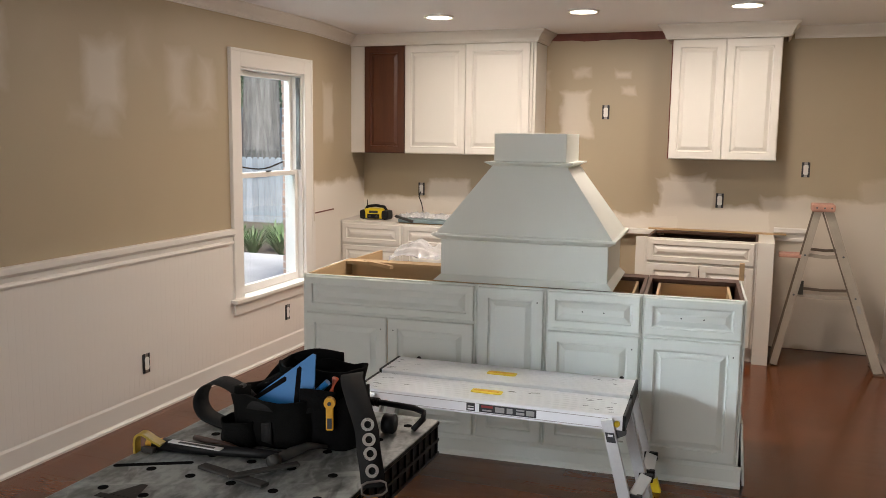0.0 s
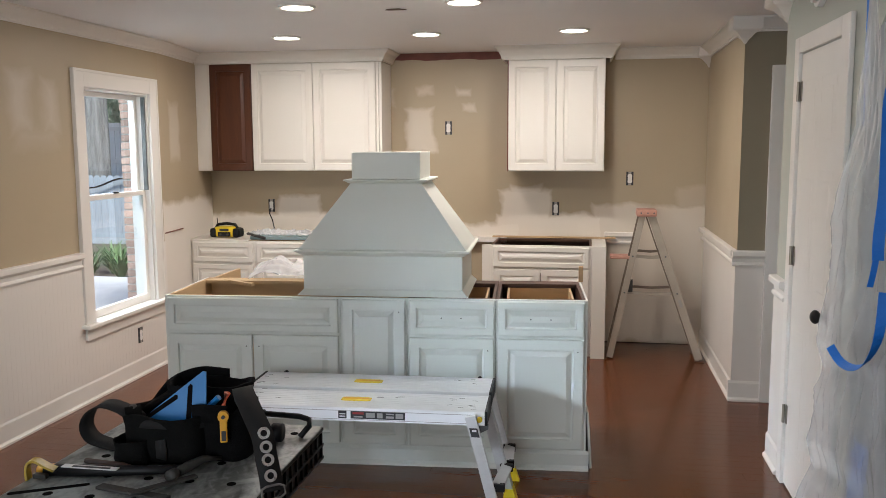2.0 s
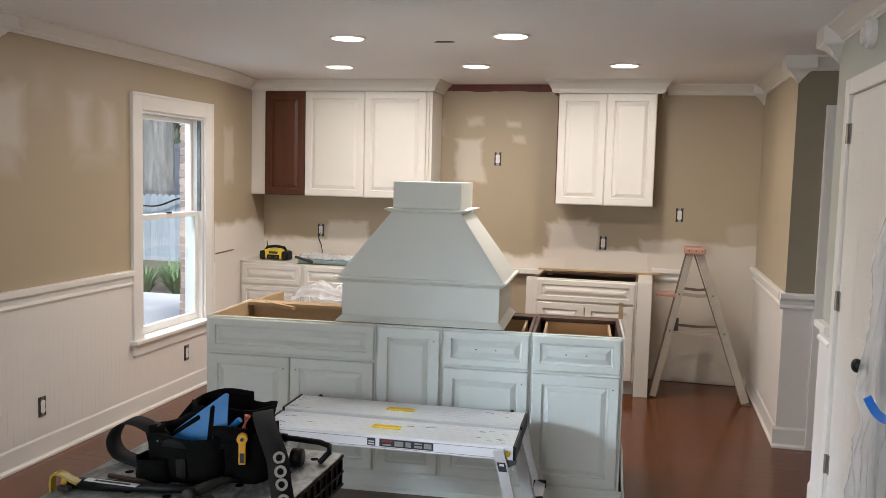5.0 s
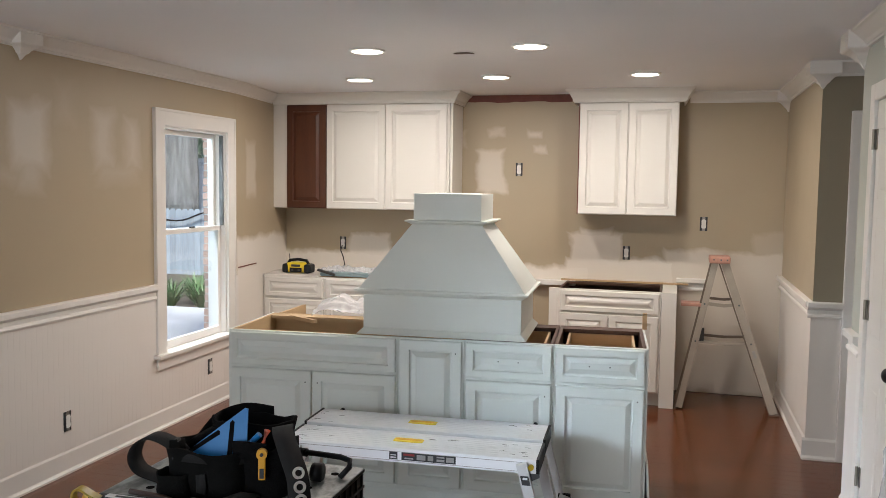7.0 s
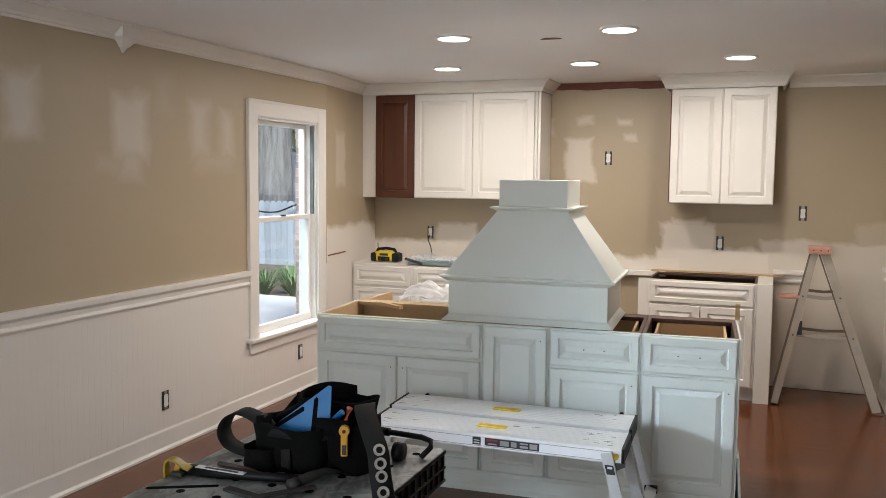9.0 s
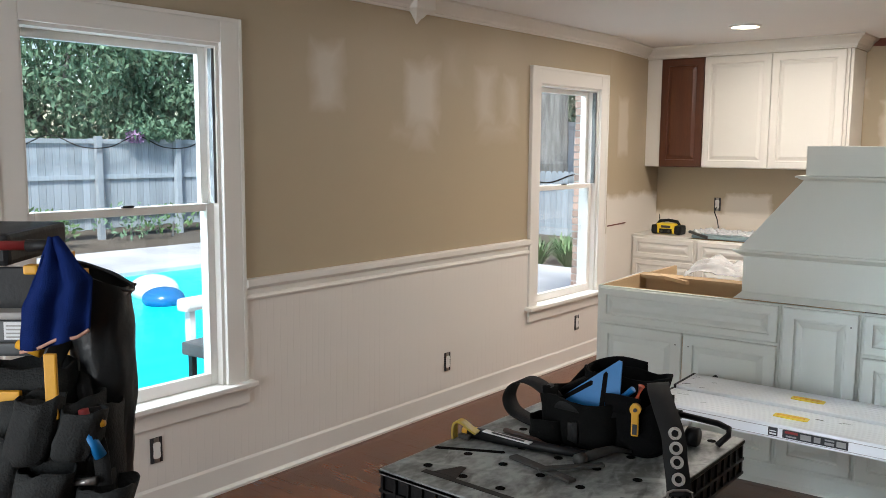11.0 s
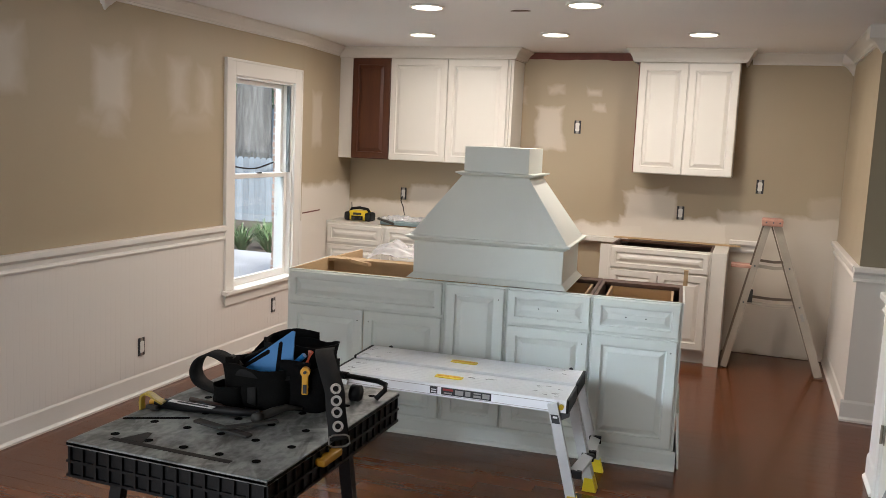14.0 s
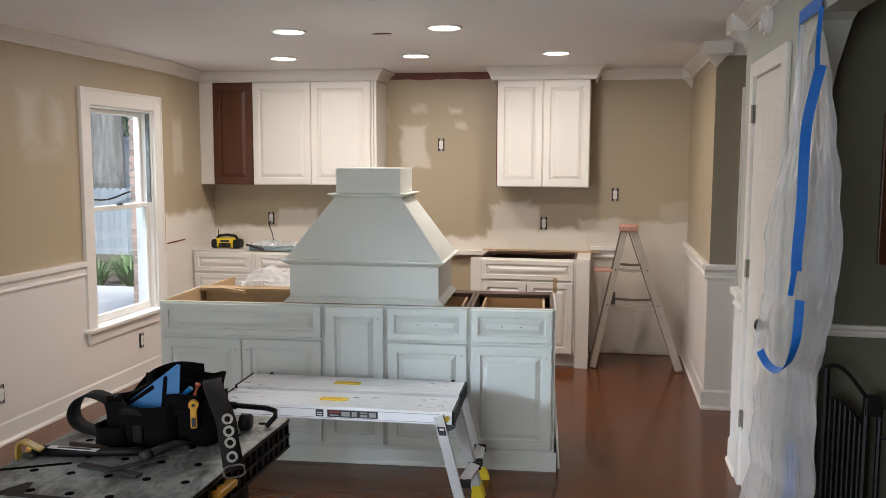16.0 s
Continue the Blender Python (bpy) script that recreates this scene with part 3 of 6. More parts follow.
# ---- windows ----
def window(name, y0, y1, z0, z1, mid, label):
    w = thing(name, label, "window", (0, 0, 0), kind="structure")
    c = 0.105
    bm = bmesh.new()
    for a, b in (((0.0, y0 - c, z0 - 0.01), (0.022, y0 + 0.006, z1 + c)), ((0.0, y1 - 0.006, z0 - 0.01), (0.022, y1 + c, z1 + c)), ((0.0, y0 + 0.0065, z1 - 0.006), (0.021, y1 - 0.0065, z1 + c))):
        box(bm, a, b, 0.003)
    part("casing", bm, M_TRIM, w)
    bm = bmesh.new()
    for a, b in (((0.0222, y0 - c, z0 + 0.013), (0.0265, y0 - c + 0.018, z1 + c)), ((0.0222, y1 + c - 0.018, z0 + 0.013), (0.0265, y1 + c, z1 + c)), ((0.0222, y0 - c + 0.0185, z1 + c - 0.018), (0.0265, y1 + c - 0.0185, z1 + c))):
        box(bm, a, b, 0.003)
    part("back_band", bm, M_TRIM, w)
    bm = bmesh.new()
    box(bm, (-0.149, y0 + 0.0005, z0), (-0.001, y0 + 0.02, z1))
    box(bm, (-0.149, y1 - 0.02, z0), (-0.001, y1 - 0.0005, z1))
    box(bm, (-0.149, y0 + 0.02, z1 - 0.02), (-0.001, y1 - 0.02, z1 - 0.0005))
    part("jamb", bm, M_TRIM, w)
    part("sill", B((-0.149, y0 - c - 0.03, z0 - 0.014), (0.065, y1 + c + 0.03, z0 + 0.012), 0.006), M_TRIM, w)
    part("apron", B((0.011, y0 - c, z0 - 0.095), (0.028, y1 + c, z0 - 0.015), 0.004), M_TRIM, w)
    a, b = y0 + 0.02, y1 - 0.02
    for nm, x, lo, hi in (("lower_sash", -0.055, z0 + 0.012, mid + 0.018), ("upper_sash", -0.095, mid - 0.018, z1 - 0.02)):
        bm = bmesh.new()
        s, t = 0.038, 0.032
        box(bm, (x - t / 2, a, lo), (x + t / 2, a + s, hi), 0.003)
        box(bm, (x - t / 2, b - s, lo), (x + t / 2, b, hi), 0.003)
        box(bm, (x - t / 2, a + s, lo), (x + t / 2, b - s, lo + (0.055 if nm == "lower_sash" else 0.034)), 0.003)
        box(bm, (x - t / 2, a + s, hi - 0.034), (x + t / 2, b - s, hi), 0.003)
        sash = part(nm, bm, M_TRIM, w)
        pane = part("pane", B((x - 0.002, a + s - 0.004, lo + 0.03), (x + 0.002, b - s + 0.004, hi - 0.03)), M_GLASS, sash, "clear glass pane")
        pane.visible_shadow = False
    part("sash_lock", B((-0.05, (y0 + y1) / 2 - 0.026, mid + 0.018), (-0.03, (y0 + y1) / 2 + 0.026, mid + 0.027), 0.003), M_IRON, w, "dark metal sash lock")
    part("track", B((-0.04, y1 - 0.034, mid + 0.02), (-0.012, y1 - 0.0205, z1 - 0.03)), M_BARK, w, "dark empty sash track")
    return w


window("window_1", *W1, 1.31, "white double-hung window beside the kitchen")
window("window_2", *W2, 1.32, "large white double-hung window facing the pool")


# ---- closet door and passage door ----
d = thing("door_1", "white six-panel closet door, closed, with black knob", "door", kind="structure")
bm = bmesh.new()
box(bm, (4.134, 3.034, 0.01), (4.172, 3.696, 2.055), 0.003)
part("door_leaf", bm, M_TRIM, d)
for z0, z1 in ((1.62, 1.93), (0.98, 1.54), (0.22, 0.84)):
    for y0, y1 in ((3.11, 3.335), (3.395, 3.62)):
        bm = bmesh.new()
        prof = [(0, 0), (0.012, -0.006), (0.03, -0.004), (0.05, 0.001)]
        loops = []
        for i, o in prof:
            loops.append([bm.verts.new((4.1335 - o, *p)) for p in ((y0 + i, z0 + i), (y1 - i, z0 + i), (y1 - i, z1 - i), (y0 + i, z1 - i))])
        for p, q in zip(loops, loops[1:]):
            for k in range(4):
                bm.faces.new((p[k], p[(k + 1) % 4], q[(k + 1) % 4], q[k]))
        bm.faces.new(loops[-1])
        part("door_panel", bm, M_TRIM, d)
bm = bmesh.new()
for a, b in (((4.118, 3.70, 0), (4.1395, 3.785, 2.135)), ((4.118, 2.92, 0), (4.1395, 3.03, 2.135)), ((4.1185, 3.0305, 2.06), (4.1395, 3.6995, 2.135))):
    box(bm, a, b, 0.006)
part("door_casing", bm, M_TRIM, d)
for z in (1.887, 1.124, 0.354):
    bm = bmesh.new()
    tube(bm, [(4.122, 3.698, z - 0.045), (4.122, 3.698, z + 0.045)], 0.007, 8)
    box(bm, (4.130, 3.668, z - 0.045), (4.1338, 3.697, z + 0.045))
    part("hinge", bm, M_BRASS, d, "aged metal hinge")
bm = bmesh.new()
disc(bm, (4.128, 3.062, 0.955), 0.032, 0.012, 20, "x")
disc(bm, (4.110, 3.062, 0.955), 0.012, 0.04, 12, "x")
bmesh.ops.create_uvsphere(bm, u_segments=16, v_segments=10, radius=0.028, matrix=Matrix.Translation((4.083, 3.062, 0.955)) @ Matrix.Diagonal((0.75, 1, 1, 1)))
part("door_knob", bm, M_IRON, d, "round black knob", True)
d2 = thing("door_2", "beige-white cased door in the passage", "door", kind="structure")
bm = bmesh.new()
for a, b in (((4.275, 5.052, 0), (4.365, 5.079, 2.13)), ((5.105, 5.052, 0), (5.195, 5.079, 2.13)), ((4.3655, 5.053, 2.04), (5.1045, 5.079, 2.13))):
    box(bm, a, b, 0.006)
part("door_casing", bm, M_TRIM, d2)
part("door_leaf", panel_door(bmesh.new(), 4.367, 5.103, 0.01, 2.038, 5.079, 0.012, 0.11), M_TRIM, d2)


# ---- recessed lights, smoke detector, hole ----
first = thing("recessed_light", "round recessed LED ceiling light, lit warm white", "ceiling light", (*LAMPS[0], CEIL), group="recessed ceiling lights")
part("trim_ring", ring(bmesh.new(), (0, 0, -0.012), 0.088, 0.104, 0.0115, 32), M_WHITEP, first, "thin white trim ring")
part("diffuser", disc(bmesh.new(), (0, 0, -0.006), 0.088, 0.010, 32), M_GLOW, first, "glowing diffuser")
for lx, ly in LAMPS[1:]:
    copy_thing(first, pose(lx, ly, CEIL))
# a dark flat patch below the ceiling draws the hole and its shade
bm = bmesh.new()
outline = [(0.055 * math.cos(a) * (1 + 0.25 * math.sin(3 * a)), 0.03 * math.sin(a) * (1 + 0.2 * math.cos(2 * a))) for a in [k * math.pi / 8 for k in range(16)]]
prism(bm, [(2.07 + u, 4.35 + v) for u, v in outline], 2, CEIL - 0.004, CEIL - 0.001)
tagged(part("ceiling_hole", bm, M_DARKIN), "dark ragged patch drawn for a shaded hole in the ceiling", "hole")
sd = thing("smoke_detector", "round white smoke detector on the wall above the door", "smoke detector", (4.139, 3.41, 2.292))
bm = disc(bmesh.new(), (-0.012, 0, 0), 0.068, 0.024, 32, "x")
part("base", bm, M_WHITEP, sd)
part("cover", disc(bmesh.new(), (-0.034, 0, 0), 0.05, 0.02, 32, "x"), M_WHITEP, sd)
part("button", disc(bmesh.new(), (-0.046, 0.0, 0.01), 0.012, 0.006, 16, "x"), M_WHITEP, sd)


# ---- outlets ----
def outlet(at, rz):
    o = thing("wall_outlet", "uncovered white duplex outlet in an open dark box", "outlet", at, rz, "wall outlets")
    part("box_opening", B((-0.029, -0.004, -0.056), (0.029, -0.0005, 0.056), 0.001), M_LABEL, o, "dark open junction box")
    part("yoke", B((-0.012, -0.007, -0.055), (0.012, -0.0042, 0.055)), M_STEEL, o, "metal yoke")
    part("device_body", B((-0.0165, -0.0088, -0.034), (0.0165, -0.0071, 0.034), 0.0006), M_WHITEP, o, "white device body")
    for z in (-0.02, 0.02):
        bm = bmesh.new()
        prism(bm, [(0.018 * math.cos(a), z + max(-0.0165, min(0.0165, 0.02 * math.sin(a)))) for a in [k * math.pi / 8 for k in range(16)]], 1, -0.0095, -0.0072)
        part("receptacle", bm, M_WHITEP, o, "white receptacle face")
    return o


for x, z in ((1.997, 1.794), (2.905, 1.118), (3.506, 1.372), (0.404, 1.124)):
    outlet((x, 6.65, z), 0)
for y, z in ((5.028, 0.300), (3.505, 0.300), (1.531, 0.295)):
    outlet((0.0105, y, z), 90)
tagged(part("cable", tube(bmesh.new(), [(0.404, 6.63, 1.10), (0.40, 6.60, 1.06), (0.43, 6.59, 1.0), (0.445, 6.59, 0.93), (0.44, 6.55, 0.895)], 0.005, 8), M_BLACK, None, "", True), "thin black cord plugged into the wall outlet", "cable")

# ---- kitchen cabinets ----
def wall_cabinet(name, label, x0, x1, z0, z1, doors, paint, front=6.31, ends=True):
    c = thing(name, label, "cabinet", (0, 0, 0), group="wall cabinets")
    part("body", B((x0, front, z0), (x1, 6.648, z1), 0.002), paint, c)
    n = len(doors)
    for a, b in doors:
        part("door", panel_door(bmesh.new(), a + 0.002, b - 0.002, z0 + 0.004, z1 - 0.004, front - 0.0005), paint, c)
    return c


ZU, ZT = 1.44, 2.325
tagged(part("filler_panel", B((BX + 0.03, 6.305, ZU), (0.018, 6.36, ZT), 0.002), M_CAB), "white filler strip between wall and cabinet", "panel")
wall_cabinet("wall_cabinet", "narrow wall cabinet with a reddish-brown stained wooden door", 0.02, 0.388, ZU, ZT, [(0.02, 0.388)], M_BROWN)
wall_cabinet("wall_cabinet", "white two-door wall cabinet with raised panels", 0.391, 1.475, ZU, ZT, [(0.391, 0.922), (0.924, 1.455)], M_CAB)
wr = wall_cabinet("wall_cabinet", "white two-door wall cabinet with an unpainted brown side", 2.535, 3.29, ZU, ZT - 0.012, [(2.535, 2.91), (2.912, 3.29)], M_CAB)
part("side_panel", B((2.527, 6.312, ZU + 0.002), (2.5345, 6.645, ZT - 0.012)), M_REDLINE, wr, "unpainted red-brown cabinet side")
tagged(part("end_pilaster", B((1.477, 6.318, ZU), (1.50, 6.648, ZT), 0.003), M_CAB), "white end panel of the wall cabinet", "panel")
bm = bmesh.new()
for x0, x1 in ((BX + 0.02, 1.505), (2.50, 3.325)):
    zt = ZT if x0 < 1 else ZT - 0.012
    h = CEIL - zt - 0.002
    prof = [(0, 0), (0.075, 0), (0.075, -0.012), (0.05, -0.03), (0.024, -h + 0.03), (0.02, -h + 0.012), (0.012, -h + 0.01), (0.012, -h), (0, -h)]
    # a mitred run along the front and down the sides
    pts = [(x0, 6.648), (x0, 6.30), (x1, 6.30), (x1, 6.648)]
    outs = [(-1, 0), (-1, -1), (1, -1), (1, 0)]
    if x0 < 0:
        pts, outs = pts[1:], [(0, -1)] + outs[2:]
    rows = [[bm.verts.new((px + ox * u, py + oy * u, CEIL - 0.001 + v)) for u, v in prof] for (px, py), (ox, oy) in zip(pts, outs)]
    for a, b in zip(rows, rows[1:]):
        for i in range(len(a)):
            j = (i + 1) % len(a)
            bm.faces.new((a[j], a[i], b[i], b[j]))
structure("cabinet_crown", bm, M_CAB, "white crown moulding over the wall cabinets", "trim")


def base_unit(label, at, rz, w, fronts, depth=0.59, paint=M_CAB, inside=M_PLY, lining=None, open_top=True, toe=True, h=0.876, name="base_cabinet", group="kitchen base cabinets"):
    """A base cabinet from x = 0 to w, its face at y = 0, open at the top; fronts: (kind, x0, x1, z0, z1)."""
    c = thing(name, label, "cabinet", at, rz, group)
    t = 0.018
    part("side_panel", B((0.001, 0.02, 0.0 if not toe else 0.1), (t, depth, h - 0.001)), inside, c, "bare plywood side")
    part("side_panel", B((w - t, 0.02, 0.0 if not toe else 0.1), (w - 0.001, depth, h - 0.001)), inside, c, "bare plywood side")
    lining = lining or inside
    part("back_panel", B((t, depth - 0.012, 0.1), (w - t, depth - 0.001, h - 0.001)), lining, c)
    part("floor_panel", B((t, 0.02, 0.1), (w - t, depth - 0.012, 0.118)), lining, c)
    bm = bmesh.new()
    f = 0.038
    box(bm, (0.0, 0, 0.1), (f, 0.0195, h))
    box(bm, (w - f, 0, 0.1), (w, 0.0195, h))
    box(bm, (f, 0, h - f), (w - f, 0.0195, h))
    box(bm, (f, 0, 0.1), (w - f, 0.0195, 0.1 + f))
    box(bm, (f, 0.0005, 0.66), (w - f, 0.019, 0.70))
    part("face_frame", bm, paint, c)
    part("stretcher", B((t, depth - 0.10, h - 0.02), (w - t, depth - 0.0125, h - 0.002)), lining, c, "bare plywood stretcher")
    part("stretcher", B((t, 0.02, h - 0.02), (w - t, 0.05, h - 0.003)), inside, c, "bare plywood stretcher")
    if toe:
        part("toe_kick", B((0.0, 0.06, 0), (w, 0.075, 0.0995)), paint, c)
        part("base_box", B((0.002, 0.076, 0), (w - 0.002, depth - 0.002, 0.0985)), inside, c)
    for kind, x0, x1, z0, z1 in fronts:
        ob = part(kind, panel_door(bmesh.new(), x0, x1, z0, z1, -0.0005, 0.019, 0.05 if kind == "door" else 0.036), paint, c)
        if "hole" in label:
            # pull holes are small dark discs on the face, their shade as colour
            cx, cz = ((x0 + x1) / 2, (z0 + z1) / 2)
            for dx in (-0.05, 0.05):
                if kind == "drawer_front" and x1 - x0 < 0.6:
                    part("pull_hole", disc(bmesh.new(), (cx + dx, -0.0195, cz), 0.0035, 0.002, 10, "y"), M_LABEL, ob)
            if kind == "door":
                part("pull_hole", disc(bmesh.new(), (x1 - 0.03 if x0 < 0.1 else x0 + 0.03, -0.0195, z1 - 0.06), 0.0035, 0.002, 10, "y"), M_LABEL, ob)
    return c


# along the north wall
base_unit("white base cabinet with drawers in the corner", (-0.07, 6.04, 0), 0, 0.555, [("drawer_front", 0.02, 0.54, 0.70, 0.862), ("drawer_front", 0.02, 0.54, 0.42, 0.68), ("drawer_front", 0.02, 0.54, 0.115, 0.40)])
base_unit("white base cabinet with a wide drawer", (0.487, 6.04, 0), 0, 0.86, [("drawer_front", 0.02, 0.84, 0.70, 0.862), ("door", 0.02, 0.427, 0.115, 0.68), ("door", 0.433, 0.84, 0.115, 0.68)])
tagged(part("filler_panel", B((-0.125, 6.035, 0.0), (-0.072, 6.06, 0.876)), M_CAB), "white filler strip beside the corner base cabinet", "panel")
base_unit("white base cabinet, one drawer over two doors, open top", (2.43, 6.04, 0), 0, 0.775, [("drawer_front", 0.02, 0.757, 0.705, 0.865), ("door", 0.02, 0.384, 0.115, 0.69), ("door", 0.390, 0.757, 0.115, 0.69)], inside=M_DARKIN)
tagged(part("cabinet_end_panel", B((3.207, 6.03, 0.0), (3.315, 6.64, 0.876), 0.002), M_CAB), "white end panel of the base cabinet", "panel")
tagged(part("filler_panel", B((2.36, 6.05, 0.0), (2.428, 6.07, 0.876)), M_CAB), "white filler strip beside the base cabinet", "panel")
tagged(part("plywood_strip", B((2.38, 6.585, 0.8765), (3.40, 6.638, 0.888), 0.001), M_PLY), "plywood strip lying along the back of the cabinet", "board")
tagged(part("corner_worktop_board", B((-0.13, 6.035, 0.8765), (0.42, 6.64, 0.8825)), M_WAIN), "thin white sheet lying on the corner cabinets", "board")

# radio on the corner cabinets
r = thing("jobsite_radio", "yellow and black jobsite radio on the corner cabinet", "radio", (0.165, 6.22, 0.884))
part("body", B((-0.10, -0.06, 0.006), (0.10, 0.07, 0.108), 0.025), M_YEL, r)
part("speaker_grille", B((-0.062, -0.0645, 0.012), (0.062, -0.0595, 0.056), 0.003), M_BLACK, r)
for s in (-1, 1):
    part("bumper", B((min(s * 0.145, s * 0.078), -0.07, 0.0), (max(s * 0.145, s * 0.078), 0.078, 0.095), 0.03), M_BLACK, r, "black rubber bumper")
    part("knob", disc(bmesh.new(), (s * 0.035, -0.069, 0.034), 0.011, 0.010, 16, "y"), M_GREYTOOL, r)
part("display", B((-0.045, -0.0625, 0.065), (0.045, -0.0585, 0.088)), M_LABEL, r)
part("handle", tube(bmesh.new(), [(-0.115, 0, 0.075), (-0.085, 0, 0.125), (0, 0, 0.136), (0.085, 0, 0.125), (0.115, 0, 0.075)], 0.015, 10), M_BLACK, r, "", True)
r.scale = (0.9, 0.9, 0.86)
part("antenna", tube(bmesh.new(), [(-0.11, 0.05, 0.09), (-0.116, 0.05, 0.185)], 0.004, 8), M_BLACK, r)
# parts wrapped in clear film beside it
p = thing("wrapped_package", "flat parcel wrapped in clear crinkled film on the cabinet", "package", (0.66, 6.28, 0.876))
part("tray", B((-0.25, -0.16, 0.002), (0.30, 0.16, 0.03), 0.004), M_TEAL, p)
bm = bmesh.new()
bmesh.ops.create_grid(bm, x_segments=70, y_segments=36, size=0.5)
for v in bm.verts:
    v.co = Vector((v.co.x * 0.58, v.co.y * 0.36, 0.040 + 0.03 * abs(noise.noise(v.co * 12)) + 0.018 * abs(noise.noise(v.co * 29))))
part("film", bm, M_CLEAR, p, "clear crinkled film")
tagged(part("paint_scraper", B((0.39, 6.1, 0.905), (0.55, 6.13, 0.925), 0.003, m=Matrix.Translation((0.45, 6.1, 0.91)) @ Matrix.Rotation(0.25, 4, "Y") @ Matrix.Translation((-0.45, -6.1, -0.91))), M_GREYTOOL), "flat grey tool lying on the parcel", "tool")

# ---- kitchen island ----
ISL = pose(1.01, 3.555, 0, 0, 0, 4.3)
IW = [0.925, 0.345, 0.45, 0.45]


def at_island(x, y=0.0, z=0.0):
    return tuple(ISL @ Vector((x, y, z)))


x = 0.0
ZS = 0.685
fr = {
    0: [("drawer_front", 0.012, 0.913, ZS + 0.008, 0.868), ("door", 0.012, 0.459, 0.112, ZS - 0.008), ("door", 0.466, 0.913, 0.112, ZS - 0.008)],
    1: [("door", 0.012, 0.333, 0.112, 0.868)],
    2: [("drawer_front", 0.01, 0.44, ZS + 0.008, 0.868), ("door", 0.01, 0.44, 0.112, ZS - 0.008)],
    3: [("drawer_front", 0.01, 0.44, ZS + 0.008, 0.868), ("door", 0.01, 0.44, 0.112, ZS - 0.008)]}
names = ["pale sage island sink base with open top and pull holes", "narrow pale sage island cabinet with one tall door and pull holes", "pale sage island drawer cabinet with pull holes", "pale sage island end cabinet with open top and pull holes"]
for i, w in enumerate(IW):
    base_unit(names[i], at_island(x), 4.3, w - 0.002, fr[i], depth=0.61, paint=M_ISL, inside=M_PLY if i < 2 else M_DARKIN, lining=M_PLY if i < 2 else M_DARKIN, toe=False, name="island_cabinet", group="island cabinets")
    if i >= 2:
        dr = thing("drawer_box", "open plywood drawer box inside the island", "drawer", at_island(x, 0.03), 4.3, "island drawer boxes")
        for a, b in (((0.05, 0, 0.74), (0.062, 0.5, 0.85)), ((w - 0.062, 0, 0.74), (w - 0.05, 0.5, 0.85)), ((0.062, 0, 0.74), (w - 0.062, 0.012, 0.85)), ((0.062, 0.488, 0.74), (w - 0.062, 0.5, 0.85)), ((0.062, 0.012, 0.74), (w - 0.062, 0.488, 0.748))):
            part("drawer_side", B(a, b), M_PLY, dr)
    x += w
IL = sum(IW)
isl_trim = thing("island_base_trim", "pale sage base moulding round the island", "trim", at_island(0), 4.3)
TP = [(0, 0), (0.022, 0), (0.022, 0.012), (0.012, 0.026), (0.012, 0.085), (0.004, 0.10), (0, 0.10)]
part("front_trim", run_profile(bmesh.new(), TP, (-0.012, 0.0), (IL + 0.022, 0.0), (0, -1), 0), M_ISL, isl_trim)
part("end_trim", run_profile(bmesh.new(), TP, (IL, 0.0), (IL, 0.61), (1, 0), 0), M_ISL, isl_trim)
isl_end = thing("island_end_panel", "pale sage skin on the island end with a bare batten", "panel", at_island(0), 4.3)
part("skin", B((IL, 0.004, 0.101), (IL + 0.008, 0.61, 0.876)), M_ISL, isl_end)
part("batten", B((IL - 0.002, 0.58, 0.876), (IL + 0.022, 0.61, 0.965), 0.002), M_PLY, isl_end, "bare wood batten standing at the back corner")
part("skin", B((-0.008, 0.004, 0.0), (-0.0005, 0.61, 0.876)), M_ISL, isl_end)
lean = thing("leaning_trim_board", "pale primed trim board leaning on the island end", "board", at_island(0), 4.3)
part("board", B((0, 0.02, 0), (0.012, 0.60, 0.30), 0.002, m=Matrix.Translation((IL + 0.0305, 0, 0.001)) @ Matrix.Rotation(-0.068, 4, "Y")), M_ISL, lean)
bk = thing("corner_brace", "bare plywood corner brace in the open sink base", "board", at_island(0.0), 4.3)
part("brace", B((-0.1, -0.012, 0), (0.16, 0.012, 0.018), m=Matrix.Translation((0.20, 0.5, 0.858)) @ Matrix.Rotation(-0.6, 4, "Z")), M_PLY, bk)
rear = thing("plywood_rear_panel", "bare plywood panel standing behind the island", "panel", at_island(0.0), 4.3)
part("panel", B((0.0, 0.615, 0.0), (0.018, 0.98, 0.876), m=Matrix.Rotation(-0.05, 4, "Z")), M_PLY, rear)
# crumpled film behind the hood
bm = bmesh.new()
bmesh.ops.create_grid(bm, x_segments=64, y_segments=40, size=0.5)
for v in bm.verts:
    u, w = v.co.x, v.co.y
    crease = abs(noise.noise(Vector((u * 5, w * 5, 3)))) + 0.3 * abs(noise.noise(Vector((u * 11, w * 11, 1)))) + 0.08 * abs(noise.noise(Vector((u * 23, w * 23, 7)))) + 0.9 * math.exp(-((u + 0.3) / 0.13) ** 2 - (w / 0.3) ** 2)
    v.co = Vector((u * 0.66, w * 0.30, 0.028 + 0.085 * crease * (1.0 - 0.9 * u) * 0.6 - 0.2 * abs(u) ** 3 - 0.2 * abs(w) ** 3))
for v in bm.verts:
    v.co = ISL @ (v.co + Vector((0.62, 0.60, 0.905)))
tagged(part("crumpled_film", bm, M_CLEAR, None, "", True), "crumpled clear plastic film on the island", "plastic film")

# ---- range hood standing on the island ----
hood = thing("range_hood", "pale green tapered wooden range hood standing on the island", "range hood", (2.135, 3.705, 0.878), 3.2)


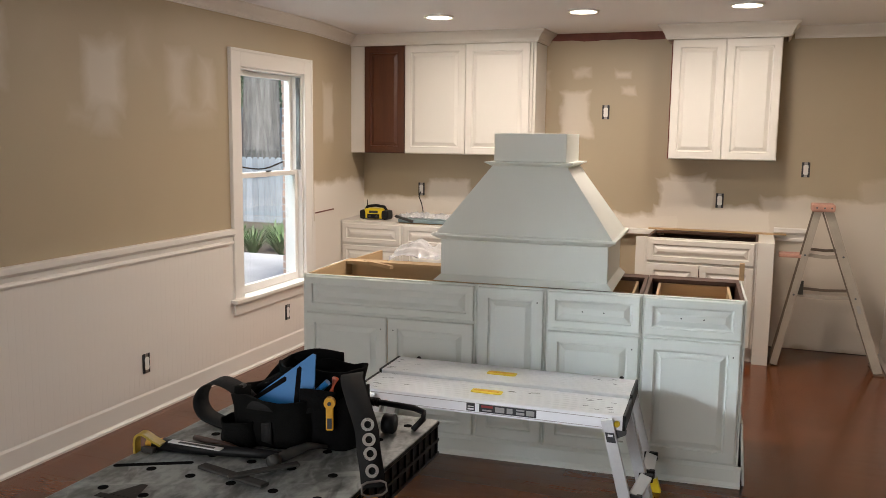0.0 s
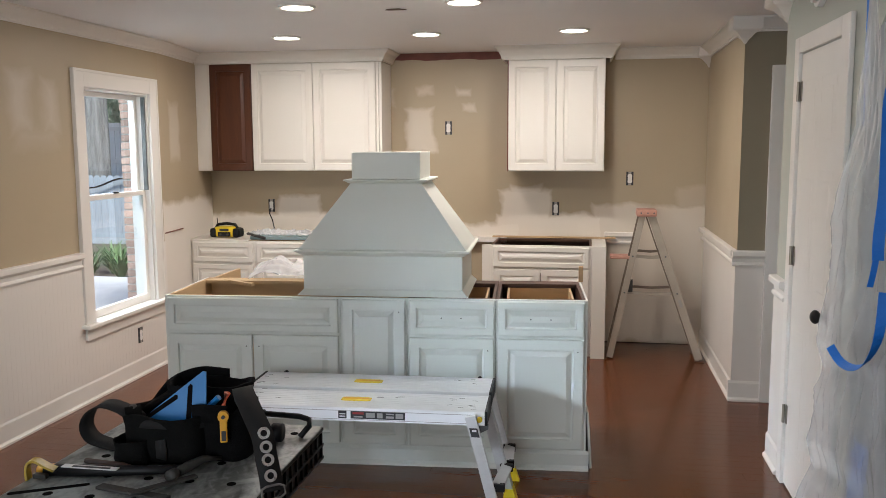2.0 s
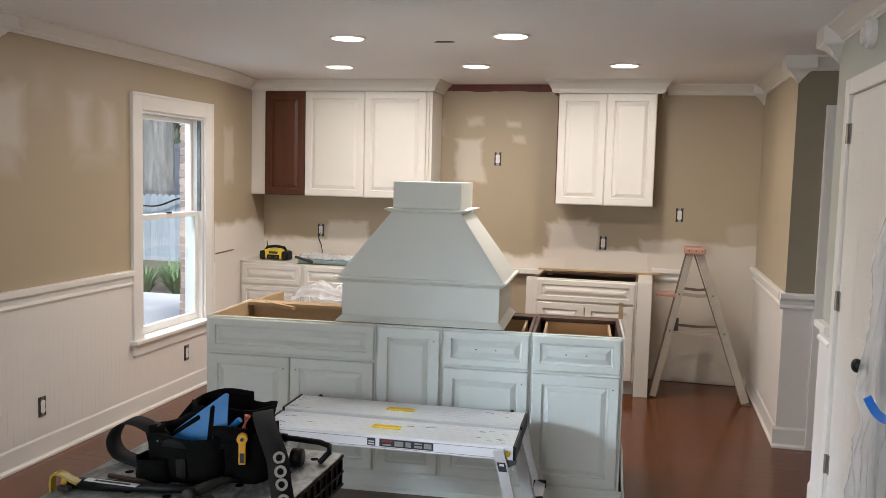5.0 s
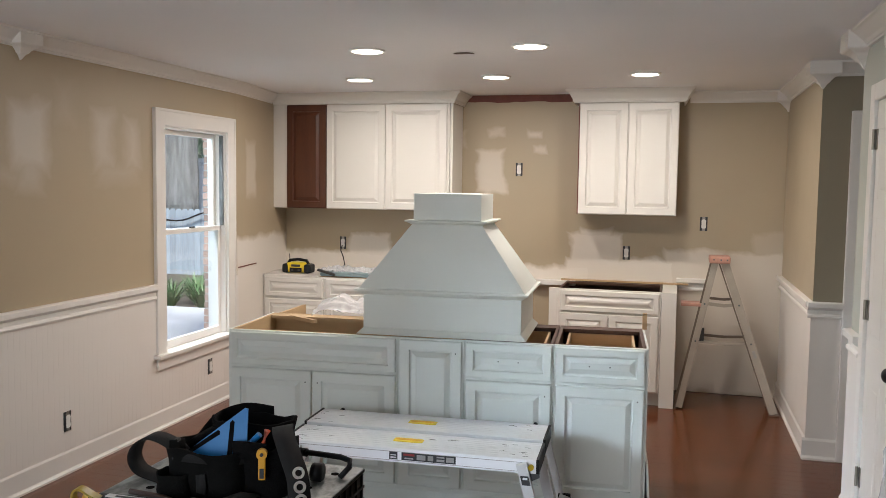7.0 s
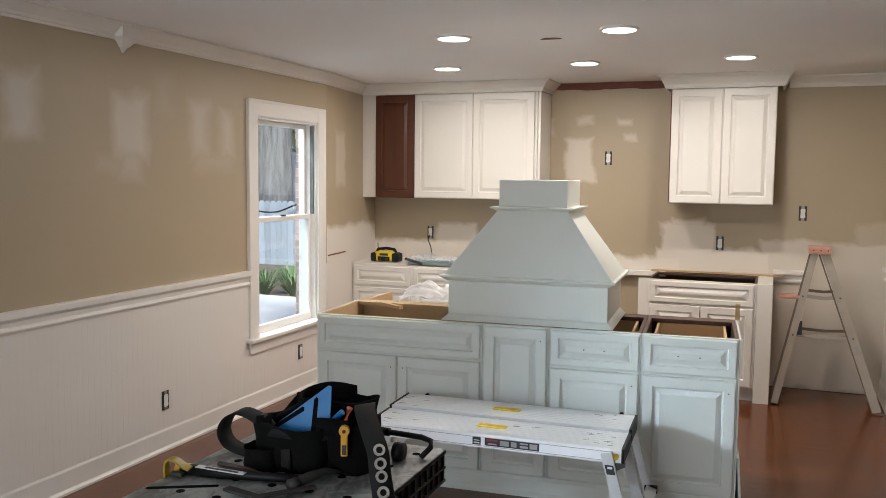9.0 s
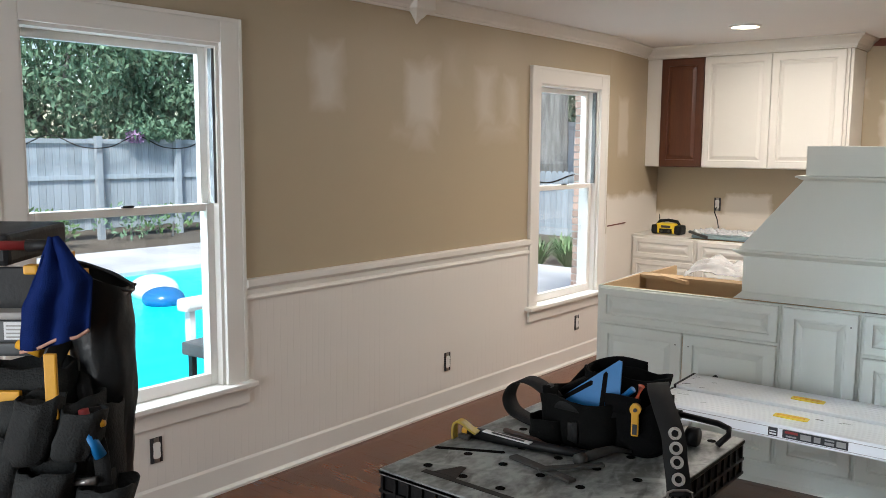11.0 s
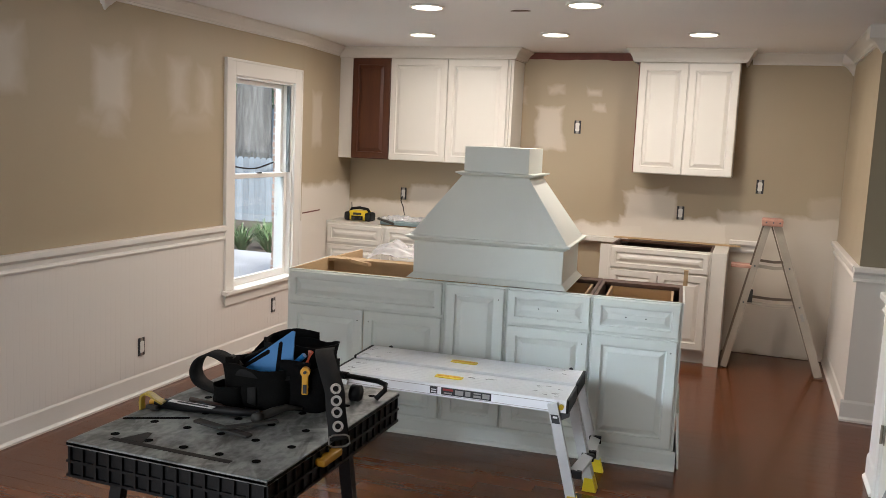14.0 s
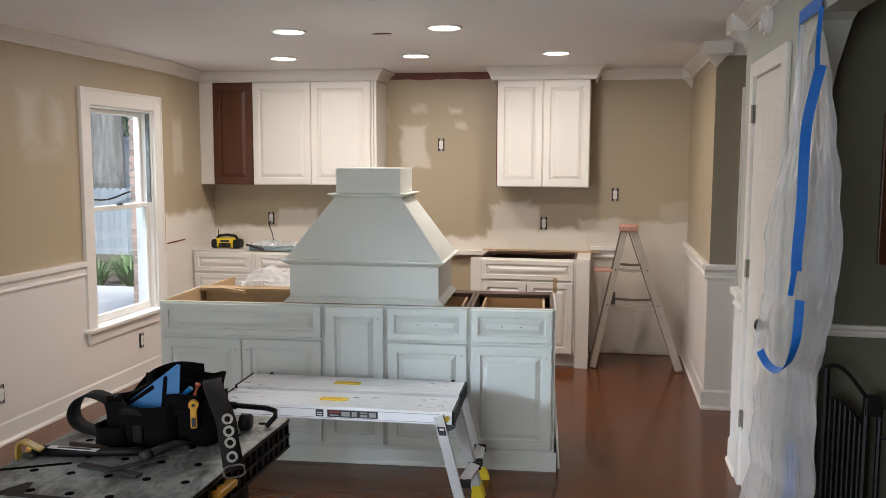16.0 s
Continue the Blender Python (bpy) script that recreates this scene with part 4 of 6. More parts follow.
def frustum(bm, x0, x1, y0, y1, z0, X0, X1, Y0, Y1, z1):
    a = [bm.verts.new(p) for p in ((x0, y0, z0), (x1, y0, z0), (x1, y1, z0), (x0, y1, z0))]
    b = [bm.verts.new(p) for p in ((X0, Y0, z1), (X1, Y0, z1), (X1, Y1, z1), (X0, Y1, z1))]
    bm.faces.new(a[::-1])
    bm.faces.new(b)
    for k in range(4):
        bm.faces.new((a[k], a[(k + 1) % 4], b[(k + 1) % 4], b[k]))
    return bm


HD = 0.56
part("base_moulding", frustum(bmesh.new(), -0.445, 0.445, -0.035, HD + 0.02, 0, -0.415, 0.415, -0.005, HD, 0.03), M_HOOD, hood)
part("lower_box", B((-0.415, -0.005, 0.03), (0.415, HD, 0.205), 0.003), M_HOOD, hood)
bm = bmesh.new()
frustum(bm, -0.418, 0.418, -0.008, HD + 0.003, 0.2055, -0.448, 0.448, -0.040, HD + 0.03, 0.226)
box(bm, (-0.455, -0.047, 0.226), (0.455, HD + 0.035, 0.238), 0.004)
part("ledge", bm, M_HOOD, hood)
part("tapered_body", frustum(bmesh.new(), -0.435, 0.435, -0.025, HD, 0.2385, -0.172, 0.198, 0.055, 0.46, 0.575), M_HOOD, hood)
bm = bmesh.new()
frustum(bm, -0.177, 0.203, 0.05, 0.465, 0.5755, -0.199, 0.225, 0.028, 0.487, 0.588)
box(bm, (-0.205, 0.022, 0.588), (0.231, 0.493, 0.596), 0.002)
part("neck_moulding", bm, M_HOOD, hood)
part("chimney_box", B((-0.166, 0.06, 0.5965), (0.192, 0.455, 0.735), 0.003), M_HOOD, hood)

# ---- aluminium work platform ----
pl = thing("work_platform", "folding aluminium work platform with yellow handle slots", "work platform", (1.60, 2.985, 0), 2.4)
PLEN, PH = 1.155, 0.505
for y0, y1, PH in ((0.0, 0.245, 0.498), (0.262, 0.507, 0.508)):
    bm = bmesh.new()
    n = 9
    prof = [(y0, PH - 0.06), (y0, PH)]
    for i in range(n):
        a = y0 + (y1 - y0) * i / n
        q = (y1 - y0) / n
        prof += [(a + q * 0.12, PH), (a + q * 0.22, PH + 0.0020), (a + q * 0.78, PH + 0.0020), (a + q * 0.88, PH)]
    prof += [(y1, PH), (y1, PH - 0.06), (y1 - 0.006, PH - 0.06), (y1 - 0.006, PH - 0.01), (y0 + 0.006, PH - 0.01), (y0 + 0.006, PH - 0.06)]
    prism(bm, prof, 0, 0, PLEN)
    part("plank", bm, M_ALU, pl, "ribbed aluminium plank")
    c = (y0 + y1) / 2
    bm = bmesh.new()
    oval = [(0.555 + 0.068 * math.copysign(min(1, abs(math.cos(a)) * 1.3), math.cos(a)), c + 0.026 * math.copysign(min(1, abs(math.sin(a)) * 1.3), math.sin(a))) for a in [k * math.pi / 10 for k in range(20)]]
    prism(bm, oval, 2, PH + 0.001, PH + 0.005)
    part("handle_slot", bm, M_YEL, pl, "yellow plastic handle slot")
    part("slot_grip", B((0.495, c - 0.004, PH + 0.005), (0.61, c + 0.013, PH + 0.0068), 0.0008), M_AMBER, pl)
    for s in (0, PLEN):
        part("end_cap", B((s - 0.006, y0 - 0.002, PH - 0.063), (s + 0.006, y1 + 0.002, PH + 0.004), 0.002), M_BLACK, pl, "black plastic end cap")
for u in (0.10, 1.085):
    part("catch_knob", disc(bmesh.new(), (u, 0.511, 0.506), 0.011, 0.016, 14, "y"), M_BLACK, pl, "small black catch knob")
PH = 0.498
# thin grey strips on the rail face stand in for shade in its grooves
for gz in (0.013, 0.052):
    part("groove", B((0.01, -0.0012, PH - gz - 0.0012), (PLEN - 0.05, -0.0002, PH - gz + 0.0012)), M_GREYLBL, pl, "fine grey line for the shade of a groove")
# dark strip set between the planks to draw the shade of their gap
part("gap_strip", B((0.004, 0.2465, 0.455), (PLEN - 0.004, 0.2605, 0.485)), M_GREYP, pl, "dark strip in the plank gap, for its shade")
lab = part("label", B((0.50, -0.0015, PH - 0.048), (0.80, -0.0003, PH - 0.014)), M_LABEL, pl, "dark warning label")
for x0, x1, z0, z1, mm in ((0.565, 0.615, -0.032, -0.022, M_LRED), (0.57, 0.61, -0.046, -0.04, M_GREYLBL), (0.625, 0.665, -0.046, -0.024, M_GREYLBL), (0.675, 0.70, -0.046, -0.024, M_GREYLBL), (0.715, 0.75, -0.03, -0.024, M_GREYLBL), (0.715, 0.75, -0.046, -0.036, M_GREYLBL), (0.758, 0.792, -0.046, -0.024, M_GREYLBL), (0.506, 0.532, -0.034, -0.03, M_LWHITE), (0.506, 0.532, -0.046, -0.04, M_LWHITE)):
    part("print_bar", B((x0, -0.0025, PH + z0 + 0.004), (x1, -0.0016, PH + z1 + 0.004)), mm, lab)
part("label_gap", B((0.538, -0.0026, PH - 0.049), (0.556, -0.0004, PH - 0.013)), M_ALU, lab)
for s, mx in ((1, 0.0), (-1, PLEN)):
    for y, xa, xb, za in ((-0.014, 1.088, 1.208, 0.485), (0.232, 1.135, 1.25, 0.45), (0.275, 1.135, 1.25, 0.45), (0.495, 1.135, 1.25, 0.45)):
        a, b = mx + s * xa, mx + s * xb
        leg = part("leg", tube(bmesh.new(), [(a, y, za), (b, y, 0.02)], 0, flat=(0.046, 0.022, (1, 0, 0.27 * s))), M_ALU_LEG, pl, "tapered aluminium leg")
        part("foot", prism(bmesh.new(), [(b - 0.034, 0), (b + 0.034, 0), (b + (0.014 if s > 0 else 0.026), 0.065), (b - (0.026 if s > 0 else 0.014), 0.065)], 1, y - 0.016, y + 0.016), M_YEL, leg, "yellow rubber foot")
    part("hinge_plate", prism(bmesh.new(), [(mx + s * 1.118, 0.40), (mx + s * 1.165, 0.425), (mx + s * 1.165, 0.44), (mx + s * 1.115, 0.44)], 1, -0.004, 0.02), M_GREYP, pl, "grey hinge plate")
    part("lock_knob", disc(bmesh.new(), (mx + s * 1.128, -0.007, 0.468), 0.012, 0.014, 14, "y"), M_YEL, pl, "yellow lock knob")
    for y0, y1, xr in ((0.0, 0.222, 1.195), (0.285, 0.485, 1.222)):
        for z in (0.17,):
            x = mx + s * (xr + 0.012)
            rung = part("rung", tube(bmesh.new(), [(x, y0, z), (mx + s * 1.234, y1, z)], 0, flat=(0.05, 0.028, (1, 0, -0.3 * s))), M_ALU_LEG, pl, "broad aluminium rung")
            part("rung_cap", B((min(x, x + 0.03 * s) - 0.02, y0 - 0.012, z - 0.024), (max(x, x + 0.02 * s) + 0.012, y0 + 0.012, z + 0.012), 0.004), M_BLACK, rung, "black rung cap")
            part("rung_cap", B((mx + s * 1.234 - 0.03, y1 - 0.012, z - 0.018), (mx + s * 1.234 + 0.03, y1 + 0.012, z + 0.018), 0.004), M_BLACK, rung, "black rung cap")
rs = random.Random(5)
for _ in range(26):
    u, v = rs.choice((rs.uniform(0.03, 0.2), rs.uniform(0.95, 1.10))), rs.uniform(0.02, 0.47)
    if v < 0.24 or v > 0.27:
        zt = 0.5007 if v < 0.25 else 0.5107
        part("scuff", B((-0.012, -0.0012, 0), (0.012, 0.0012, 0.0006), m=Matrix.Translation((u, v, zt)) @ Matrix.Rotation(rs.uniform(-0.6, 0.6), 4, "Z")), M_GREYP, pl, "dark scuff mark")
lg = part("leg_label", prism(bmesh.new(), [(1.084, 0.435), (1.120, 0.435), (1.130, 0.395), (1.094, 0.395)], 1, -0.0262, -0.0252), M_LABEL, pl, "small dark load label")
part("print_bar", B((1.096, -0.0272, 0.419), (1.116, -0.0263, 0.428)), M_LWHITE, lg)

# ---- stepladder against the north wall ----
ld = thing("stepladder", "dusty aluminium stepladder with faded red top cap", "ladder", (3.69, 6.10, 0), 0)
LH = 1.145
# the far rail of each pair takes the shade-darkened aluminium
for y, lo in ((-0.04, -0.30), (0.22, -0.30)):
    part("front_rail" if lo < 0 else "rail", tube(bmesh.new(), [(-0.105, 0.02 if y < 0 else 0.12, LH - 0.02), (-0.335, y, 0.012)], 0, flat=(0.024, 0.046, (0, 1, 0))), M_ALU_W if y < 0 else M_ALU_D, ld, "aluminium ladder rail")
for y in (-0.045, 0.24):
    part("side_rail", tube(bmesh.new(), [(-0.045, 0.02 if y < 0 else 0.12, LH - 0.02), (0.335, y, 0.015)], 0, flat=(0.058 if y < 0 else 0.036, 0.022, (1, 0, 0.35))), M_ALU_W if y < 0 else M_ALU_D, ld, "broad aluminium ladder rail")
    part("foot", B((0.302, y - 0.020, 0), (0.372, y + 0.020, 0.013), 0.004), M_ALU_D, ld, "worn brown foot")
part("top_cap", B((-0.152, -0.03, LH - 0.040), (-0.002, 0.17, LH + 0.012), 0.012), M_PINK, ld, "faded red plastic top cap")
for i, dx in enumerate((-0.12, -0.07, -0.025)):
    part("rivet", disc(bmesh.new(), (dx, -0.031, LH - 0.012), 0.006, 0.004, 10, "y"), M_GREYP, ld)
for z in (0.82, 0.56, 0.30):
    k = (LH - z) / LH
    part("step", B((-0.045 + 0.38 * k - 0.035, 0.02 - 0.06 * k, z - 0.010), (-0.045 + 0.38 * k + 0.02, 0.12 + 0.11 * k, z + 0.010), 0.003), M_ALU_W, ld)
for z, y in ((0.80, 0.03), (0.52, 0.0)):
    k = (LH - z) / LH
    part("spreader", tube(bmesh.new(), [(-0.105 - 0.23 * k, y, z), (-0.05 + 0.05 * k, y - 0.005, z - 0.012), (-0.045 + 0.38 * k, y, z)], 0, flat=(0.026, 0.006, (0, 0, 1))), M_ALU_W, ld)
    part("spreader", tube(bmesh.new(), [(-0.105 - 0.20 * k, y + 0.10, z + 0.030), (-0.05 + 0.05 * k, y + 0.10, z + 0.022), (-0.045 + 0.36 * k, y + 0.10, z + 0.032)], 0, flat=(0.020, 0.006, (0, 0, 1))), M_ALU_D, ld, "far brace with shade in its brown colour")
    for dx in (-0.105 - 0.23 * k, -0.045 + 0.38 * k):
        part("rivet", disc(bmesh.new(), (dx, 0.02 - 0.065 * k - 0.014, z), 0.007, 0.006, 10, "y"), M_GREYP, ld)
# darker brown flanges along the rails
part("flange", tube(bmesh.new(), [(-0.121, 0.030, LH - 0.045), (-0.351, -0.028, 0.014)], 0, flat=(0.010, 0.050, (0, 1, 0))), M_ALU_D, ld, "darker brown rail flange")
part("flange", tube(bmesh.new(), [(-0.078, 0.030, LH - 0.045), (0.302, -0.033, 0.020)], 0, flat=(0.010, 0.030, (1, 0, 0.35))), M_ALU_D, ld, "darker brown rail flange")
k = (LH - 0.80) / LH
part("paint_shelf", B((-0.105 - 0.23 * k - 0.17, 0.0, 0.775), (-0.105 - 0.23 * k + 0.02, 0.14, 0.80), 0.006), M_PINK, ld, "folded red bucket shelf")
part("label", B((-0.011, -0.002, -0.028), (0.011, 0.002, 0.028), 0.0015, m=Matrix.Translation((0.187, -0.0335, 0.445)) @ Matrix.Rotation(-0.32, 4, "Y")), M_GREYLBL, ld, "worn oval sticker")
part("bracket", B((-0.23, -0.012, 0.52), (-0.17, -0.006, 0.62)), M_GREYTOOL, ld)

# ---- folding workbench with tools ----
TB = (1.702, 2.355, 1.152, 2.012, 0.76)
wb = thing("folding_workbench", "dusty black plastic folding workbench", "workbench", (TB[0], TB[2], 0))
TX, TY = TB[1] - TB[0], TB[3] - TB[2]
part("tabletop", B((0, 0, 0.742), (TX, TY, 0.76), 0.006), M_DUSTY, wb, "dusty black plastic top")
bm = bmesh.new()
box(bm, (0.008, 0.008, 0.66), (0.022, TY - 0.008, 0.742))
box(bm, (TX - 0.022, 0.008, 0.66), (TX - 0.008, TY - 0.008, 0.742))
box(bm, (0.022, 0.008, 0.66), (TX - 0.022, 0.022, 0.742))
box(bm, (0.022, TY - 0.022, 0.66), (TX - 0.022, TY - 0.008, 0.742))
part("skirt", bm, M_BLACK, wb)
for i in range(15):
    u = 0.012 + (TX - 0.024) * i / 14
    for yy in (0.0, TY):
        part("rib", B((u - 0.004, yy - 0.001, 0.655), (u + 0.004, yy + 0.009 if yy == 0 else yy - 0.009, 0.742)), M_BLACK, wb)
for i in range(19):
    v = 0.012 + (TY - 0.024) * i / 18
    for xx in (0.0, TX):
        part("rib", B((xx - 0.001, v - 0.004, 0.655), (xx + 0.009 if xx == 0 else xx - 0.009, v + 0.004, 0.742)), M_BLACK, wb)
for zz in (0.751, 0.70, 0.658):
    bm = bmesh.new()
    box(bm, (0, 0, zz - 0.004), (TX, 0.008, zz + 0.004))
    box(bm, (0, TY - 0.008, zz - 0.004), (TX, TY, zz + 0.004))
    box(bm, (0, 0.0085, zz - 0.004), (0.008, TY - 0.0085, zz + 0.004))
    box(bm, (TX - 0.008, 0.0085, zz - 0.004), (TX, TY - 0.0085, zz + 0.004))
    part("edge_band", bm, M_BLACK, wb)
# clamp holes and oblong slot: black pieces laid on top, shade as colour
for i in range(5):
    for j in range(6):
        hx, hy = 0.085 + i * 0.118 + (0.03 if j % 2 else 0), 0.10 + j * 0.135
        if hx < TX - 0.04 and hy < TY - 0.05:
            part("dog_hole", disc(bmesh.new(), (hx, hy, 0.7602), 0.0125, 0.0016, 18), M_HOLE, wb, "round clamp hole")
part("slot", B((0.10, 0.055, 0.7598), (0.50, 0.075, 0.7612), 0.0005), M_BLACK, wb, "long recessed slot")
part("slot", prism(bmesh.new(), [(0.10 + 0.08 * p + 0.0085 * math.cos(q), 0.262 + 0.043 * p + 0.0085 * math.sin(q)) for p, q0 in ((1, -1.08), (-1, 2.06)) for q in [q0 + math.pi * k / 6 for k in range(7)]], 2, 0.7598, 0.7612), M_HOLE, wb, "dark oblong slot")
part("recess", prism(bmesh.new(), [(0.125, 0.076), (0.20, 0.076), (0.175, 0.15), (0.158, 0.15)], 2, 0.7598, 0.7611), M_BLACK, wb, "moulded triangular recess")
part("clamp_pad", B((TX - 0.012, 0.27, 0.700), (TX + 0.022, 0.385, 0.722), 0.006), M_AMBER, wb, "amber clamp lever")
for xx, y0, y1 in ((0.06, 0.16, 0.02), (0.06, TY - 0.16, TY - 0.02), (TX - 0.06, 0.16, 0.02), (TX - 0.06, TY - 0.30, TY - 0.14)):
    part("leg", tube(bmesh.new(), [(xx, y0, 0.66), (xx, y1, 0.0)], 0, flat=(0.04, 0.03, (1, 0, 0))), M_BLACK, wb)
for yy in (0.12, TY - 0.24):
    part("crossbar", tube(bmesh.new(), [(0.06, yy, 0.33), (TX - 0.06, yy, 0.33)], 0.012, 10), M_BLACK, wb)
Z = 0.7605


def strap(bm, pts, w, t, side):
    """A strap smoothed through points."""
    out, P = [], [Vector(p) for p in pts]
    for i in range(len(P) - 1):
        a, b, c, d = P[max(i - 1, 0)], P[i], P[i + 1], P[min(i + 2, len(P) - 1)]
        for s in range(6):
            u = s / 6
            out.append(0.5 * (2 * b + (c - a) * u + (2 * a - 5 * b + 4 * c - d) * u * u + (3 * b - a - 3 * c + d) * u ** 3))
    return tube(bm, out + [P[-1]], 0, flat=(w, t, side))


def pouch(bm, cx, cy, z0, rx, ry, h, lean=0.0, thick=0.012, seg=28, wob=0.06, seed=0.0, half=None):
    """An open, sagging fabric pouch with an outer and an inner wall."""
    rows = []
    prof = [(0.80, 0.0), (0.98, 0.12), (1.05, 0.4), (1.0, 0.75), (1.02, 1.0), (0.94, 1.0), (0.90, 0.6), (0.85, 0.2)]
    for k, (s, f) in enumerate(prof):
        row = []
        for j in range(seg):
            a = 2 * math.pi * j / seg
            n = 1 + wob * noise.noise(Vector((math.cos(a) * 1.7, math.sin(a) * 1.7, f * 1.5 + seed)))
            ca, sa = math.cos(a), math.sin(a)
            ca, sa = math.copysign(abs(ca) ** 0.7, ca), math.copysign(abs(sa) ** 0.7, sa)
            dz = 0.14 * h * noise.noise(Vector((ca * 1.2, sa * 1.2, 5 + seed))) * f
            row.append(bm.verts.new((cx + rx * s * n * ca + lean * f * h, cy + ry * s * n * sa, z0 + h * f + dz)))
        rows.append(row)
    for a, b in zip(rows, rows[1:]):
        for j in range(seg):
            bm.faces.new((a[j], a[(j + 1) % seg], b[(j + 1) % seg], b[j]))
    bm.faces.new(rows[0][::-1])
    bm.faces.new(rows[-1])
    return bm


tb = thing("tool_belt", "black nylon tool belt with pouches lying on the workbench", "tool belt", (0, 0, 0))
part("pouch", pouch(bmesh.new(), 2.005, 1.70, Z, 0.125, 0.095, 0.135, seed=1, wob=0.12), M_POUCH, tb, "wide open nylon pouch", True)
part("pouch", pouch(bmesh.new(), 2.165, 1.735, Z, 0.075, 0.085, 0.155, seed=4, wob=0.12), M_NYLON, tb, "narrow nylon pouch", True)
part("pouch", pouch(bmesh.new(), 2.06, 1.83, Z, 0.13, 0.07, 0.185, seed=7, wob=0.12), M_NYLON, tb, "tall back pouch", True)
part("pouch", pouch(bmesh.new(), 1.93, 1.615, Z, 0.05, 0.045, 0.075, seed=9, wob=0.14), M_POUCH, tb, "small side pouch", True)
part("belt", strap(bmesh.new(), [(1.935, 1.70, 0.83), (1.875, 1.72, 0.862), (1.82, 1.735, 0.882), (1.765, 1.745, 0.886), (1.722, 1.745, 0.862), (1.706, 1.74, 0.82), (1.728, 1.735, 0.784), (1.785, 1.725, 0.771), (1.85, 1.71, 0.769), (1.92, 1.69, 0.769)], 0.058, 0.005, (0.15, 1, 0.12)), M_STRAP, tb, "looped dark webbing belt", True)
part("belt", strap(bmesh.new(), [(1.90, 1.80, 0.87), (1.93, 1.86, 0.92), (2.0, 1.90, 0.945), (2.09, 1.91, 0.94)], 0.05, 0.006, (0.0, -0.3, 1)), M_NYLON, tb, "padded belt", True)
part("belt_fold", strap(bmesh.new(), [(1.86, 1.70, 0.80), (1.885, 1.74, 0.87), (1.93, 1.76, 0.90), (1.98, 1.80, 0.93)], 0.06, 0.008, (0.7, -0.6, 0.2)), M_NYLON, tb, "folded padding", True)
TS = [(2.185, 1.80, 0.89), (2.205, 1.74, 0.955), (2.245, 1.655, 0.965), (2.295, 1.59, 0.935), (2.342, 1.54, 0.89), (2.362, 1.512, 0.845), (2.376, 1.50, 0.80), (2.385, 1.49, 0.762)]
tail = part("belt_tail", strap(bmesh.new(), TS, 0.058, 0.005, (0.80, 0.55, 0.1)), M_STRAP, tb, "hanging webbing tail with metal eyelets", True)
for q in ((2.342, 1.546, 0.895), (2.357, 1.522, 0.867), (2.367, 1.508, 0.838), (2.377, 1.498, 0.800)):
    nrm = Vector((0.50, -0.78, 0.38)).normalized()
    part("eyelet", ring(bmesh.new(), (0, 0, 0), 0.0088, 0.0162, 0.0035, 22, Matrix.Translation(Vector(q) + nrm * 0.006) @ nrm.to_track_quat("Z", "Y").to_matrix().to_4x4()), M_CHROME, tail, "nickel eyelet")
part("buckle", tube(bmesh.new(), [(2.368, 1.462, 0.776), (2.378, 1.470, 0.782), (2.404, 1.492, 0.782), (2.414, 1.499, 0.776), (2.417, 1.499, 0.756), (2.408, 1.490, 0.748), (2.380, 1.466, 0.748), (2.370, 1.460, 0.756), (2.368, 1.462, 0.776)], 0.003, 8), M_STEEL, tb, "wire belt buckle")
part("pocket_flap", strap(bmesh.new(), [(2.09, 1.655, 0.90), (2.13, 1.648, 0.905), (2.19, 1.66, 0.90)], 0.05, 0.006, (0, 0.1, 1)), M_NYLON, tb, "", True)
rim = [(2.005 + 0.130 * math.cos(a), 1.70 + 0.099 * math.sin(a), Z + 0.118 + 0.004 * math.sin(3 * a)) for a in [math.pi * (0.95 + 1.1 * k / 10) for k in range(11)]]
part("rim_binding", strap(bmesh.new(), rim, 0.024, 0.005, (0, 0, 1)), M_STRAP, tb, "webbing binding along the pouch rim", True)
part("loop", strap(bmesh.new(), [(2.02, 1.598, 0.84), (2.025, 1.592, 0.81), (2.02, 1.60, 0.785)], 0.03, 0.005, (1, 0, 0)), M_STRAP, tb, "webbing loop", True)
part("buckle_pad", strap(bmesh.new(), [(1.88, 1.70, 0.885), (1.90, 1.67, 0.90), (1.915, 1.645, 0.875)], 0.045, 0.014, (0.6, 0.7, 0)), M_POUCH, tb, "", True)
# things stuck in the pouches
sq = thing("speed_square", "blue metal speed square standing in the pouch", "square", (0, 0, 0))
m = Matrix.Translation((1.925, 1.64, 0.868)) @ Matrix.Rotation(radians(8), 4, "Z") @ Matrix.Rotation(radians(-10), 4, "X")
part("plate", prism(bmesh.new(), [(0.0, 0.0), (0.012, -0.012), (0.200, 0.010), (0.198, 0.146), (0.188, 0.148)], 1, 0, 0.005, m), M_BLUE, sq)
part("fence_edge", prism(bmesh.new(), [(0.012, -0.012), (0.200, 0.010), (0.200, 0.014), (0.011, -0.008)], 1, -0.008, 0.013, m), M_BLUE, sq)
part("slot", prism(bmesh.new(), [(0.030, 0.010), (0.118, 0.070), (0.118, 0.080), (0.112, 0.082), (0.024, 0.020), (0.024, 0.013)], 1, -0.0012, 0.0062, m), M_NYLON, sq, "cut-out slot")
part("slot", prism(bmesh.new(), [(0.143, 0.012), (0.158, 0.014), (0.160, 0.108), (0.154, 0.113), (0.147, 0.105)], 1, -0.0012, 0.0062, m), M_NYLON, sq, "cut-out slot")
kn = thing("utility_knife", "amber yellow utility knife in the pouch front", "knife", (2.192, 1.632, 0.872), 20)
part("grip", B((-0.010, -0.007, -0.040), (0.010, 0.007, 0.030), 0.004), M_AMBER, kn)
